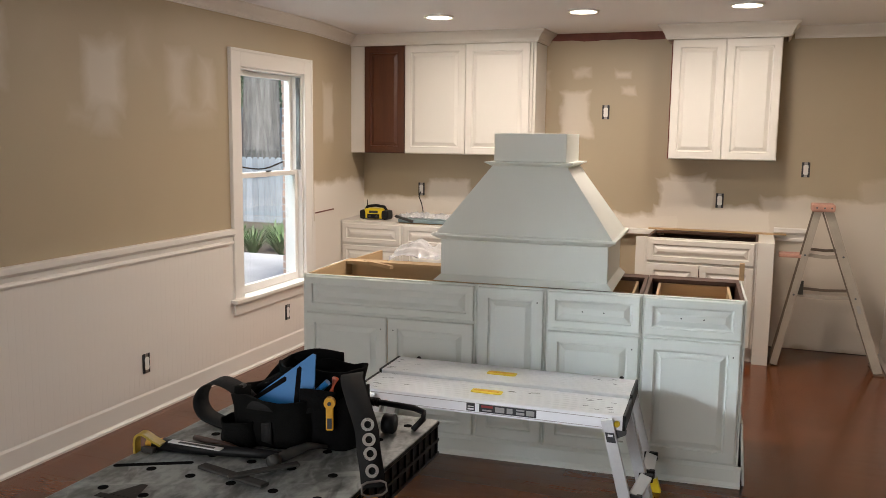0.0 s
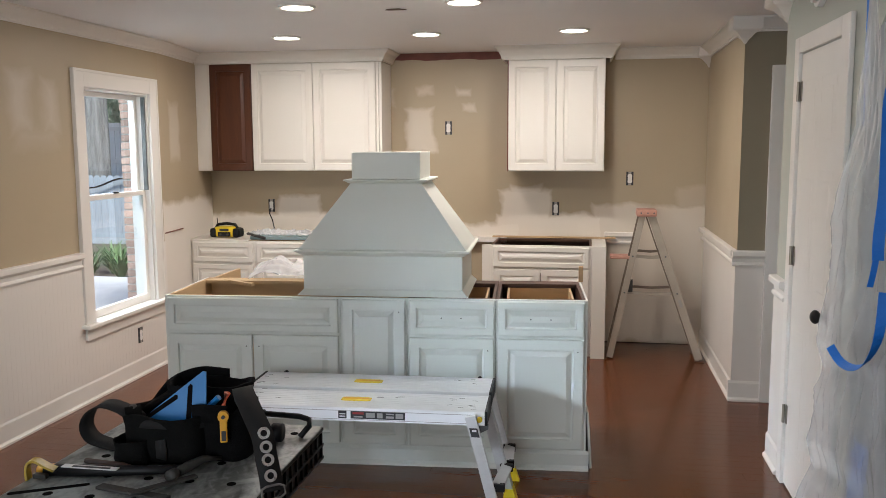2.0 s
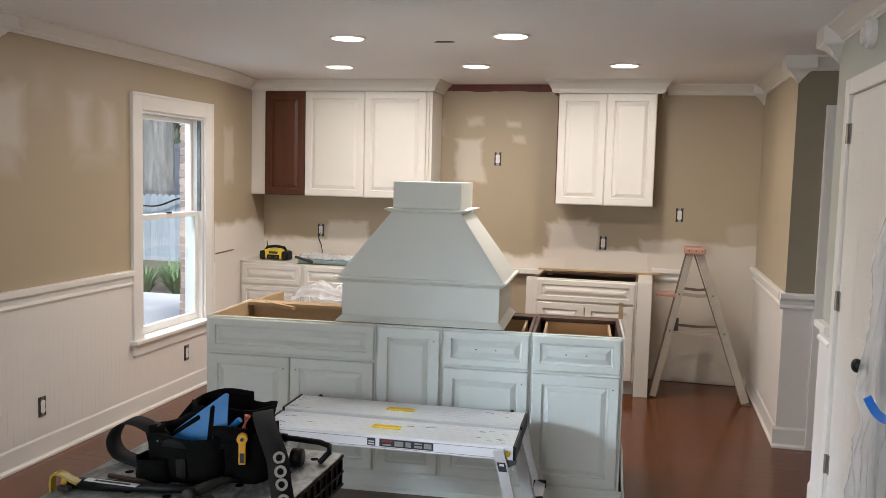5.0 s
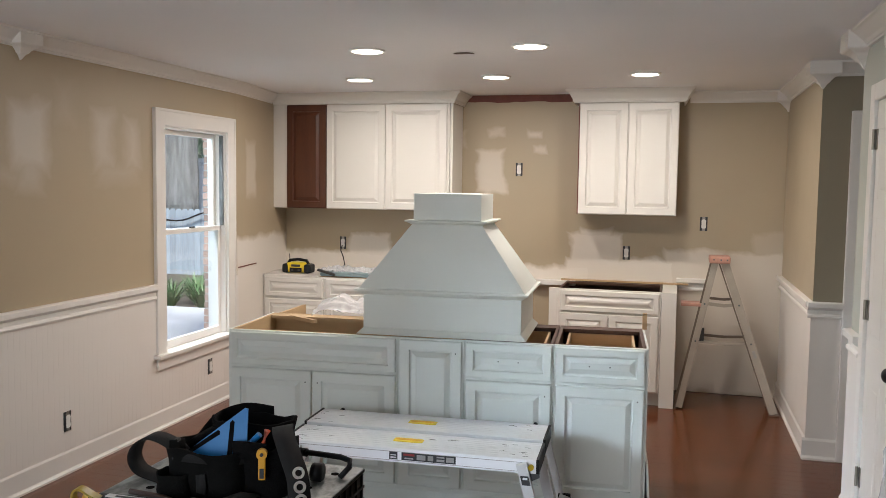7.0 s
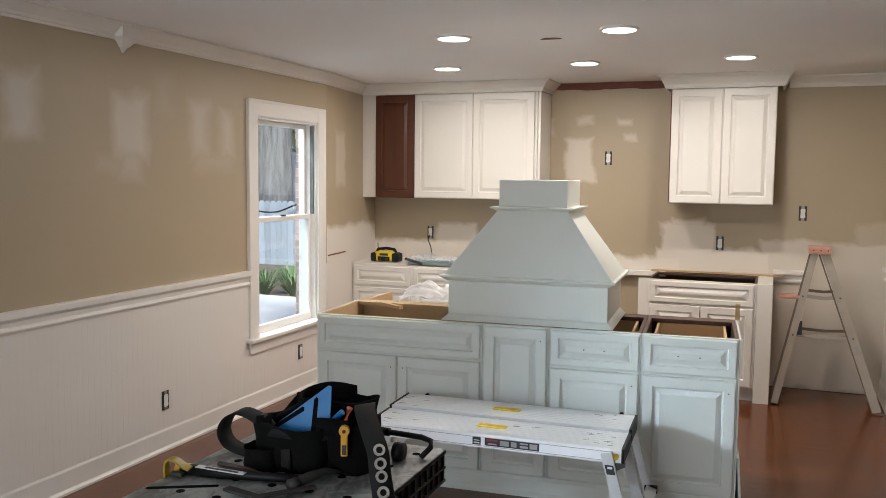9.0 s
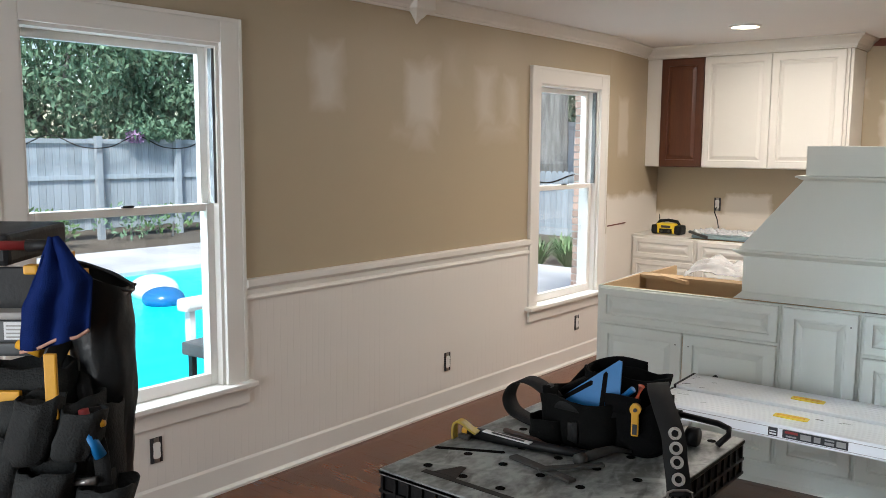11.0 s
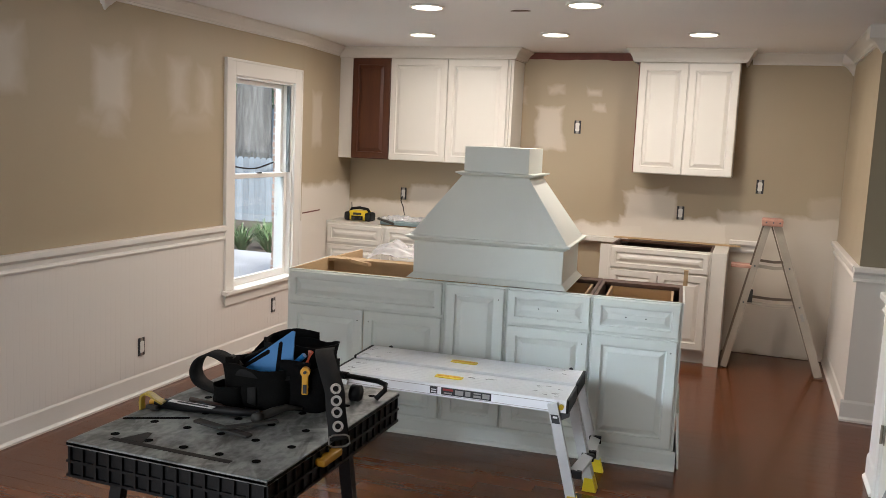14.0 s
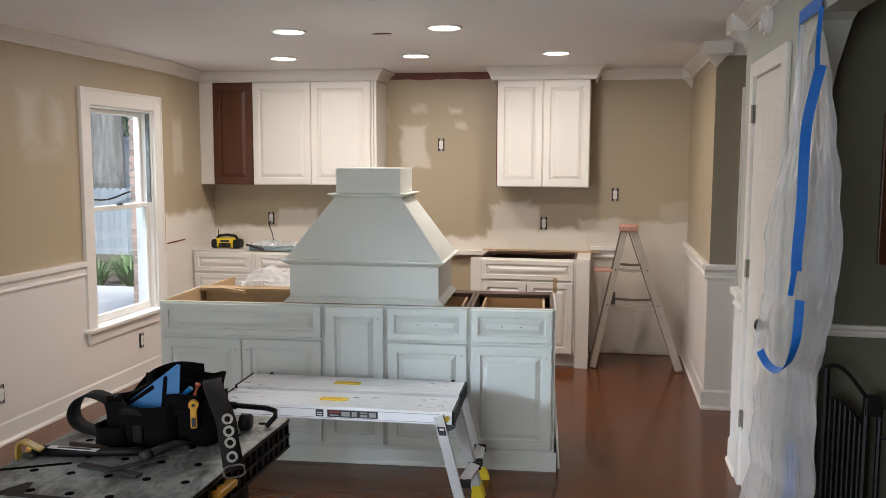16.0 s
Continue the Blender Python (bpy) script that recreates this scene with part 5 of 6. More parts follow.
part("head", disc(bmesh.new(), (0, -0.0, 0.034), 0.015, 0.016, 16, "y"), M_AMBER, kn)
part("button", disc(bmesh.new(), (0, -0.010, 0.034), 0.005, 0.006, 12, "y"), M_LABEL, kn)
part("print_bar", B((-0.006, -0.0085, -0.034), (0.006, -0.0072, -0.006)), M_LABEL, kn)
tagged(part("screwdriver", tube(bmesh.new(), [(2.160, 1.67, 0.865), (2.172, 1.67, 0.91), (2.190, 1.668, 0.962)], [0.008, 0.0105, 0.0095], 10), M_ORANGE, None, "", True), "orange-red screwdriver handle in the pouch", "screwdriver")
tagged(part("pencil", tube(bmesh.new(), [(2.10, 1.70, 0.89), (2.150, 1.70, 0.938)], 0.009, 8), M_BLUE), "blue marker in the pouch", "marker")
tagged(part("pry_handle", tube(bmesh.new(), [(1.915, 1.70, 0.86), (1.895, 1.67, 0.905)], [0.016, 0.014], 10), M_GREYTOOL, None, "", True), "grey tool handle in the pouch", "tool")
hk = thing("hook_tool", "black hooked bar with ribbed grip lying across the bench end", "tool", (0, 0, 0))
part("bar", tube(bmesh.new(), [(2.10, 1.985, 0.80), (2.20, 1.965, 0.806), (2.30, 1.945, 0.81), (2.335, 1.935, 0.805), (2.34, 1.92, 0.79), (2.32, 1.89, 0.765)], 0.009, 10), M_BLACK, hk, "", True)
for i in range(7):
    part("grip_rib", disc(bmesh.new(), (2.10 + i * 0.012, 1.985 - i * 0.0024, 0.8005 + i * 0.0006), 0.0135, 0.007, 14, "x"), M_BLACK, hk)
part("knob", disc(bmesh.new(), (2.26, 1.86, 0.785), 0.028, 0.03, 16, "x"), M_BLACK, hk, "", True)
hm = thing("hammer", "worn steel claw hammer lying on the workbench", "hammer", (0, 0, 0))
part("handle", tube(bmesh.new(), [(1.735, 1.50, Z + 0.014), (1.86, 1.51, Z + 0.016), (2.0, 1.53, Z + 0.018), (2.10, 1.545, Z + 0.02)], [0.017, 0.016, 0.013, 0.011], 10), M_BLACK, hm, "dark rubber handle", True)
part("handle_end", tube(bmesh.new(), [(1.715, 1.497, Z + 0.014), (1.76, 1.503, Z + 0.016)], [0.013, 0.016], 10), M_AMBER, hm, "yellow taped handle end", True)
part("print_bar", B((1.79, 1.486, Z + 0.0300), (1.95, 1.506, Z + 0.0325)), M_LWHITE, hm)
part("print_bar", B((1.82, 1.489, Z + 0.0322), (1.93, 1.498, Z + 0.0335)), M_LABEL, hm)
bm = bmesh.new()
tube(bm, [(2.10, 1.49, Z + 0.022), (2.105, 1.515, Z + 0.022)], 0.016, 14)
tube(bm, [(2.105, 1.515, Z + 0.022), (2.115, 1.56, Z + 0.022), (2.14, 1.61, Z + 0.028), (2.175, 1.65, Z + 0.018)], [0.013, 0.015, 0.011, 0.004], 10)
part("head", bm, M_GREYTOOL, hm, "steel hammer head", True)
nip = thing("tape_tip", "yellow bladed scraper head at the bench edge", "scraper", (1.712, 1.47, Z))
part("hook", strap(bmesh.new(), [(-0.004, -0.006, 0.0), (-0.006, -0.005, 0.030), (0.0, -0.003, 0.048), (0.018, 0.0, 0.052), (0.045, 0.006, 0.036), (0.066, 0.010, 0.026)], 0.030, 0.006, (-0.2, 1, 0)), M_HOOK, nip, "yellow plastic hook")
part("jaw", B((0.012, -0.012, 0.004), (0.05, 0.004, 0.018), 0.003), M_GREYTOOL, nip)
pb = thing("flat_pry_bar", "dark flat pry bars crossed on the workbench", "pry bar", (0, 0, 0))
part("bar", B((-0.11, -0.014, 0), (0.11, 0.014, 0.008), 0.002, m=Matrix.Translation((2.035, 1.42, Z + 0.0005)) @ Matrix.Rotation(radians(-12), 4, "Z")), M_GREYTOOL, pb)
part("bar", B((-0.09, -0.011, 0.009), (0.09, 0.011, 0.016), 0.002, m=Matrix.Translation((2.10, 1.46, Z + 0.0005)) @ Matrix.Rotation(radians(50), 4, "Z")), M_GREYTOOL, pb)
tagged(part("red_pliers", tube(bmesh.new(), [(1.80, 1.585, Z + 0.012), (1.92, 1.565, Z + 0.014), (1.97, 1.555, Z + 0.012)], [0.008, 0.009, 0.005], 8), M_DARKIN, None, "", True), "dark red handled pliers under the belt", "pliers")

# ---- plastic dust sheet at the opening ----
ds = thing("dust_sheet", "gathered milky plastic dust sheet hung with blue masking tape", "plastic sheet", (0, 0, 0))
# heights, and the two hanging edges (x, y) at them
LEFT_EDGE = [(0.0, 4.06, 3.06), (0.17, 4.06, 3.03), (0.44, 4.06, 2.80), (0.50, 4.06, 2.92), (0.70, 4.06, 2.83), (0.85, 4.06, 2.72), (0.93, 4.06, 2.79), (1.19, 4.06, 2.735), (1.39, 4.06, 2.70), (1.55, 4.08, 2.66), (1.72, 4.12, 2.70), (1.95, 4.15, 2.745), (2.2, 4.155, 2.75)]
RIGHT_EDGE = [(0.0, 4.2, 2.36), (0.46, 4.2, 2.37), (0.62, 4.2, 2.40), (0.90, 4.2, 2.43), (1.02, 4.2, 2.29), (1.23, 4.2, 2.20), (1.376, 4.2, 2.19), (1.63, 4.2, 2.27), (1.96, 4.2, 2.44), (2.2, 4.19, 2.61)]



def sheet(bm, nu=64, nv=140, fold=0.010, z0=0.004, z1=2.165):
    grid = []
    for i in range(nv + 1):
        z = z0 + (z1 - z0) * i / nv
        l, r = ([float(np.interp(z, [q[0] for q in e], [q[k] for q in e])) for k in (1, 2)] for e in (LEFT_EDGE, RIGHT_EDGE))
        loose = min(1.0, (z1 - z) * 1.6)
        line = []
        for j in range(nu + 1):
            u = j / nu
            p0 = Vector((u * 3.2, z * 1.7, 0))
            warp = 0.5 * noise.noise(p0 * 1.3 + Vector((4, 1, 2)))
            crease = 1 - 2.2 * abs(noise.noise(Vector((u * 6.5 + warp * 2, z * 1.1, 2)))) + 0.7 * (1 - 3 * abs(noise.noise(Vector((u * 13 + z * 2.5, z * 4.5 - u * 3, 5)))))
            f = fold * (0.3 + loose) * (crease + 0.8 * noise.noise(p0 * 2.2) + 0.15 * noise.noise(Vector((u * 28, z * 16, 9))))
            jag = 0.018 * noise.noise(Vector((z * 9, u * 2, 7))) * loose * abs(2 * u - 1)
            line.append(bm.verts.new((l[0] + (r[0] - l[0]) * u - f - 0.02, l[1] + (r[1] - l[1]) * u + jag, z)))
        grid.append(line)
    for a, b in zip(grid, grid[1:]):
        for j in range(nu):
            bm.faces.new((a[j], a[j + 1], b[j + 1], b[j]))
    return bm


part("sheet", sheet(bmesh.new()), M_FILM, ds, "milky folded plastic sheet", True)


def tape(pts, w, side):
    return strap(bmesh.new(), pts, w, 0.0012, side)


part("tape", tape([(4.150, 2.66, 0.06), (4.150, 2.67, 0.3), (4.150, 2.63, 0.58)], 0.10, (-0.25, 1, 0)), M_TAPE, ds, "blue tape showing through the sheet", True)
part("tape", tape([(4.132, 2.775, 2.195), (4.131, 2.60, 2.20), (4.13, 2.42, 2.195)], 0.05, (0, 0, 1)), M_TAPE, ds, "blue masking tape along the top")
part("tape", tape([(4.137, 2.79, 2.17), (4.137, 2.775, 1.95), (4.137, 2.765, 1.71)], 0.022, (0, 1, 0)), M_TAPE, ds, "thin blue masking tape edge")
part("tape", tape([(4.13, 2.42, 2.18), (4.122, 2.41, 2.08), (4.105, 2.33, 1.94)], 0.015, (0.9, -0.2, 0)), M_TAPE, ds, "narrow fold of blue masking tape")
part("tape", tape([(4.105, 2.28, 1.97), (4.085, 2.34, 1.80), (4.07, 2.30, 1.66), (4.065, 2.28, 1.50), (4.06, 2.29, 1.36), (4.055, 2.27, 1.29)], 0.034, (0.9, -0.2, 0)), M_TAPE, ds, "broad blue masking tape down the sheet")
part("tape", tape([(4.054, 2.275, 1.32), (4.05, 2.29, 1.25), (4.05, 2.315, 1.20)], 0.018, (0.9, -0.2, 0.2)), M_TAPE, ds, "torn end of blue masking tape")
part("tape", tape([(4.06, 2.215, 1.20), (4.055, 2.225, 1.06), (4.045, 2.29, 0.965), (4.03, 2.37, 0.925), (4.01, 2.44, 0.928), (3.99, 2.49, 0.967)], 0.029, (0.7, -0.15, 0.7)), M_TAPE, ds, "curling blue masking tape end")

# ---- metal gate, picture, and header bracket of the adjoining room ----
g = thing("metal_gate", "black metal folding gate with arched top", "gate", (4.235, 2.72, 0), 0)
pts = [(0.045 + 0.15 * k / 8, 0, 0.79 + 0.082 * math.cos(math.pi * 0.8 * k / 8 - 0.45)) for k in range(9)]
part("arched_rail", tube(bmesh.new(), pts, 0.008, 8), M_IRON, g, "", True)
pts2 = [(p0[0], 0, p0[2] - 0.13) for p0 in pts]
part("arched_rail", tube(bmesh.new(), pts2, 0.007, 8), M_IRON, g, "", True)
part("bottom_rail", tube(bmesh.new(), [(0.045, 0, 0.06), (0.195, 0, 0.06)], 0.008, 8), M_IRON, g)
for k in range(9):
    part("bar", tube(bmesh.new(), [(pts[k][0], 0, 0.05), (pts[k][0], 0, pts[k][2] - (0.13 if 0 < k < 8 else 0))], 0.0085 if 0 < k < 8 else 0.014, 8), M_IRON, g)
part("hinge_block", B((0.188, -0.02, 0.68), (0.245, 0.02, 0.76), 0.004), M_IRON, g)
part("post", tube(bmesh.new(), [(0.245, 0, 0.0), (0.245, 0, 0.74)], 0.011, 8), M_IRON, g)
for z in (0.72, 0.60, 0.06):
    part("rail", tube(bmesh.new(), [(0.245, 0, z), (0.95, -0.35, z)], 0.008, 8), M_IRON, g)
for k in range(12):
    f = (k + 1) / 13
    part("bar", tube(bmesh.new(), [(0.245 + 0.705 * f, -0.35 * f, 0.06), (0.245 + 0.705 * f, -0.35 * f, 0.60)], 0.0085, 8), M_IRON, g)
pic = thing("framed_picture", "dark picture in a dark wooden frame on the hall wall", "picture", (4.474, 2.859, 1.255))
bm = bmesh.new()
for a, b in (((0, -0.025, 0), (0.04, 0, 0.59)), ((0.41, -0.025, 0), (0.45, 0, 0.59)), ((0.0405, -0.025, 0), (0.4095, 0, 0.04)), ((0.0405, -0.025, 0.55), (0.4095, 0, 0.59))):
    box(bm, a, b, 0.004)
part("frame", bm, M_BROWN, pic, "dark wooden frame")
part("picture", B((0.0405, -0.008, 0.0405), (0.4095, -0.002, 0.5495)), M_CARD, pic)
bm = bmesh.new()
arc = [(2.757, 2.169), (2.757, 1.925), (2.735, 1.955), (2.698, 2.003), (2.60, 2.085), (2.52, 2.15), (2.46, 2.169)]
prism(bm, arc, 0, 4.142, 4.258)
structure("header_bracket", bm, M_SAGE, "pale curved bracket under the header", "trim")

# ---- tool stand with bags near the large window ----
STAND = (1.538, 0.40, 0), 41.9
st = thing("tool_stand", "black and yellow tool stand hung with tool pouches", "tool stand", *STAND)
for x0, y0 in ((0.005, 0.10), (-0.36, 0.10), (-0.14, 0.40), (-0.36, 0.40)):
    part("leg", B((x0 - 0.02, y0 - 0.012, 0), (x0 + 0.02, y0 + 0.012, 1.34), 0.004), M_AMBER, st, "yellow upright")
for z in (0.30, 0.74, 1.175):
    part("shelf", B((-0.40, 0.06, z - 0.014), (-0.03, 0.44, z + 0.014), 0.006), M_GREYP, st, "dark plastic shelf")
part("top_tray", B((-0.40, 0.13, 1.34), (-0.15, 0.44, 1.41), 0.012), M_BLACK, st, "black top tray")
part("side_cover", B((-0.36, 0.12, 1.24), (-0.04, 0.135, 1.34), 0.004), M_BLACK, st, "black side cover")
bars = thing("bar_clamp", "red and black bar clamp on top of the stand", "clamp", *STAND)
part("bar", tube(bmesh.new(), [(-0.32, 0.06, 1.392), (-0.08, 0.06, 1.394)], 0.010, 10), M_LRED, bars, "dark red bar", True)
part("handle", tube(bmesh.new(), [(-0.08, 0.06, 1.394), (-0.01, 0.06, 1.395)], 0.013, 10), M_BLACK, bars, "black grip", True)
part("trigger", B((-0.085, 0.045, 1.335), (-0.055, 0.075, 1.355), 0.005), M_AMBER, bars, "amber trigger")
org = thing("parts_organiser", "clear-lidded grey parts organiser with a white label", "organiser", *STAND)
part("body", B((-0.30, 0.07, 1.189), (-0.045, 0.36, 1.235), 0.006), M_GREYP, org)
part("lid", B((-0.30, 0.07, 1.236), (-0.045, 0.36, 1.252), 0.006), M_GREYLBL, org, "clear lid")
part("label", B((-0.14, 0.0685, 1.195), (-0.075, 0.0695, 1.232)), M_LWHITE, org, "white label")
for i in range(4):
    part("print_bar", B((-0.135, 0.0675, 1.199 + i * 0.008), (-0.09 - 0.008 * (i % 2), 0.0683, 1.202 + i * 0.008)), M_GREYLBL, org)
bag = thing("tool_pouch", "black nylon tool pouches hanging from the stand", "tool pouch", *STAND)
for cx, cy, z0, rx, ry, h, sd2 in ((-0.02, 0.0, 0.93, 0.10, 0.06, 0.17, 2), (0.05, 0.02, 0.88, 0.06, 0.06, 0.20, 5), (-0.10, 0.03, 0.96, 0.11, 0.06, 0.20, 8), (0.0, 0.01, 0.74, 0.11, 0.07, 0.20, 11), (-0.12, 0.02, 0.78, 0.09, 0.06, 0.18, 14)):
    part("pocket", pouch(bmesh.new(), cx, cy, z0, rx, ry, h, seed=sd2, wob=0.16), M_HANG, bag, "sagging nylon pocket", True)
part("hanging_strap", strap(bmesh.new(), [(-0.02, 0.08, 1.20), (-0.03, 0.03, 1.15), (-0.04, -0.03, 1.09), (-0.02, -0.055, 1.03)], 0.04, 0.006, (1, 0.1, 0)), M_STRAP, bag, "dark webbing strap", True)
part("hanging_strap", strap(bmesh.new(), [(0.02, 0.06, 1.13), (0.05, 0.0, 1.08), (0.09, -0.05, 1.0), (0.10, -0.06, 0.93)], 0.03, 0.005, (1, 0.1, 0.3)), M_STRAP, bag, "dark webbing strap", True)
part("yellow_strap", B((0.0, -0.078, 1.07), (0.024, -0.068, 1.20), 0.003), M_AMBER, bag, "yellow upright strap")
part("yellow_strap", B((0.01, -0.092, 0.78), (0.034, -0.082, 0.90), 0.003), M_AMBER, bag, "yellow upright strap")
for cx, cy, z0, rx, ry, h, sd2 in ((-0.05, -0.06, 0.98, 0.045, 0.035, 0.13, 21), (0.04, -0.055, 0.985, 0.04, 0.035, 0.10, 23), (-0.03, -0.07, 0.85, 0.055, 0.04, 0.12, 27), (0.07, -0.045, 0.80, 0.05, 0.045, 0.13, 29), (-0.12, -0.05, 0.90, 0.05, 0.04, 0.14, 33)):
    part("pocket", pouch(bmesh.new(), cx, cy, z0, rx, ry, h, lean=0.25, seed=sd2, wob=0.3), M_HANG, bag, "small sagging pocket", True)
part("yellow_panel", B((-0.24, -0.045, 1.07), (-0.085, -0.03, 1.115), 0.004, m=Matrix.Rotation(0.02, 4, "Y")), M_AMBER, bag, "yellow fabric panel")
part("print_bar", B((-0.15, -0.047, 1.083), (-0.11, -0.0455, 1.095)), M_LABEL, bag)
for nm, pts, rad, mm, lb in (("chisel", [(0.075, -0.07, 1.04), (0.095, -0.06, 0.99)], [0.011, 0.013], M_BLUE, "blue handled chisel in a hanging pouch"),
                             ("screwdriver", [(0.065, -0.06, 1.085), (0.072, -0.06, 1.045)], [0.010, 0.010], M_LRED, "dark red handled screwdriver in a hanging pouch"),
                             ("hose_fitting", [(0.085, -0.06, 1.055), (0.105, -0.06, 1.06)], [0.011, 0.009], M_AMBER, "small brass hose fitting in a pouch"),
                             ("spirit_level", [(-0.095, 0.03, 1.195), (-0.045, 0.02, 1.18)], [0.010, 0.012], M_AMBER, "amber tool handle on the stand"),
                             ("pliers", [(0.03, -0.06, 0.935), (0.09, -0.075, 0.945)], [0.006, 0.009], M_STEEL, "steel pliers in the lower pouch")):
    t3 = thing(nm, lb, nm.replace("_", " "), *STAND)
    part("handle", tube(bmesh.new(), pts, rad, 10), mm, t3, "", True)
# bin bag
bm = bmesh.new()
rows = []
for i in range(21):
    f = i / 20
    z = 0.86 + 0.47 * f
    row = []
    for j in range(34):
        a = 2 * math.pi * j / 34
        n = 1 + 0.20 * noise.noise(Vector((math.cos(a) * 1.4, math.sin(a) * 1.4, f * 3))) + 0.22 * (0.4 - abs(noise.noise(Vector((math.cos(a) * 2.6, math.sin(a) * 2.6, f * 4)))))
        wide = 0.052 + 0.012 * math.sin(f * 3) + (0.014 if f > 0.9 else 0)
        row.append(bm.verts.new((0.05 + wide * n * math.cos(a), 0.10 + 0.05 * n * math.sin(a), z - (0.03 * math.cos(a) if i == 20 else 0))))
    rows.append(row)
for a, b in zip(rows, rows[1:]):
    for j in range(34):
        bm.faces.new((a[j], a[(j + 1) % 34], b[(j + 1) % 34], b[j]))
bm.faces.new(rows[0][::-1])
bb = thing("bin_bag", "glossy black plastic bag hanging beside the stand", "bag", *STAND)
part("bag_body", bm, M_BAG, bb, "", True)
part("rim", tube(bmesh.new(), [(0.05 + 0.068 * math.cos(a), 0.10 + 0.05 * math.sin(a), 1.325 - 0.03 * math.cos(a)) for a in [k * math.pi / 12 for k in range(25)]], 0.004, 6), M_BAG, bb, "rolled rim", True)
# towel
bm = bmesh.new()
grid = []
for i in range(31):
    f = i / 30
    line = []
    lo, hi = -0.012 - 0.055 * min(1, f * 1.6), 0.004 + 0.066 * min(1, f * 2.2)
    for j in range(25):
        u = j / 24
        xx = lo + (hi - lo) * u
        zz = 1.418 - (0.225 - 0.045 * u) * f - 0.012 * math.sin(u * 3.1) * f
        yy = 0.005 + 0.012 * math.sin(u * 13 + f * 2.5) * min(1, 2 * f) - 0.025 * f + 0.006 * noise.noise(Vector((u * 5, f * 5, 0)))
        line.append(bm.verts.new((xx, yy, zz)))
    grid.append(line)
for a, b in zip(grid, grid[1:]):
    for j in range(24):
        bm.faces.new((a[j], a[j + 1], b[j + 1], b[j]))
twt = thing("towel", "royal blue microfibre towel draped over the stand", "towel", *STAND)
tw = part("cloth", bm, M_TOWEL, twt, "", True)
sol = tw.modifiers.new("thickness", "SOLIDIFY")
sol.thickness = 0.005
part("hem", strap(bmesh.new(), [(-0.067, -0.022, 1.19), (-0.03, -0.028, 1.20), (0.01, -0.025, 1.218), (0.045, -0.03, 1.222), (0.069, -0.022, 1.236)], 0.006, 0.007, (0, 0, 1)), M_PINK, twt, "pink stitched hem", True)

# ---- outside ----
structure("ground", B((-60, -40, -0.5), (60, 60, -0.32)), M_GROUND, "mulch and soil ground of the back yard", "ground")
bm = bmesh.new()
for a, b in (((-9.85, -6, -0.33), (-7.5, 10.3, -0.16)), ((-2.2, -6, -0.33), (-0.16, 10.3, -0.16)), ((-7.496, 7.9, -0.33), (-2.204, 10.3, -0.16))):
    box(bm, a, b, 0.01)
structure("pavement", bm, M_CONC, "pale concrete pool deck", "pavement")
structure("pool_basin", B((-7.5, -6, -0.34), (-2.2, 7.9, -0.315)), M_LINER, "turquoise pool liner", "pool")
bm = bmesh.new()
bmesh.ops.create_grid(bm, x_segments=60, y_segments=90, size=0.5)
for v in bm.verts:
    v.co = Vector((-4.85 + v.co.x * 5.3, 0.95 + v.co.y * 13.9, -0.22 + 0.004 * noise.noise(Vector((v.co.x * 25, v.co.y * 40, 0)))))
structure("water", bm, M_WATER, "bright turquoise pool water", "water")
fl = thing("pool_float", "white and blue inflatable pool float on the water", "pool float", (-6.0, 5.22, -0.16), -23)
bm = bmesh.new()
bmesh.ops.create_uvsphere(bm, u_segments=20, v_segments=12, radius=0.32, matrix=Matrix.Diagonal((1.5, 0.9, 0.55, 1)))
part("body", bm, M_VINYLW, fl, "white vinyl body", True)
bm = bmesh.new()
bmesh.ops.create_uvsphere(bm, u_segments=18, v_segments=10, radius=0.24, matrix=Matrix.Translation((0.66, 0.0, 0.0)) @ Matrix.Diagonal((1.1, 1.0, 0.55, 1)))
part("head", bm, M_VINYL, fl, "blue vinyl end", True)
ch = thing("patio_chair", "white patio chair with dark cushion beside the pool", "chair", (-1.45, 3.07, -0.16), -84)
for x0, y0 in ((-0.22, -0.22), (0.22, -0.22), (-0.22, 0.22), (0.22, 0.22)):
    part("leg", B((x0 - 0.02, y0 - 0.02, 0), (x0 + 0.02, y0 + 0.02, 0.378), 0.004), M_IRON, ch)
part("seat", B((-0.24, -0.2, 0.38), (0.33, 0.2, 0.47), 0.02), M_GREYP, ch, "dark cushion")
for y0 in (-0.25, 0.25):
    part("armrest", B((-0.26, y0 - 0.055, 0.65), (0.28, y0 + 0.055, 0.74), 0.03), M_VINYLW, ch, "white armrest")
    part("arm_post", B((0.18, y0 - 0.025, 0.40), (0.23, y0 + 0.025, 0.66), 0.004), M_VINYLW, ch)
part("backrest", B((-0.30, -0.26, 0.42), (-0.25, 0.26, 0.98), 0.015), M_VINYLW, ch, "white backrest")

# board fence with posts and rails
fx = -13.0
fence = thing("fence", "weathered grey board fence with posts and rails", "fence", (0, 0, 0))
board = mesh_from("board", B((-0.01, 0.002, 0), (0.01, 0.142, 1.80), 0.003), M_FENCE)
for i in range(150):
    o = new("board", board)
    o.parent = fence
    o.matrix_basis = pose(fx, 1.0 + i * 0.146, -0.12 + 0.03 * math.sin(i * 1.7) * 0.5, 0, 0, 0)
for z in (0.15, 0.93, 1.64):
    part("rail", B((fx + 0.012, 1.0, z - 0.045), (fx + 0.05, 23, z + 0.045)), M_FENCE, fence)
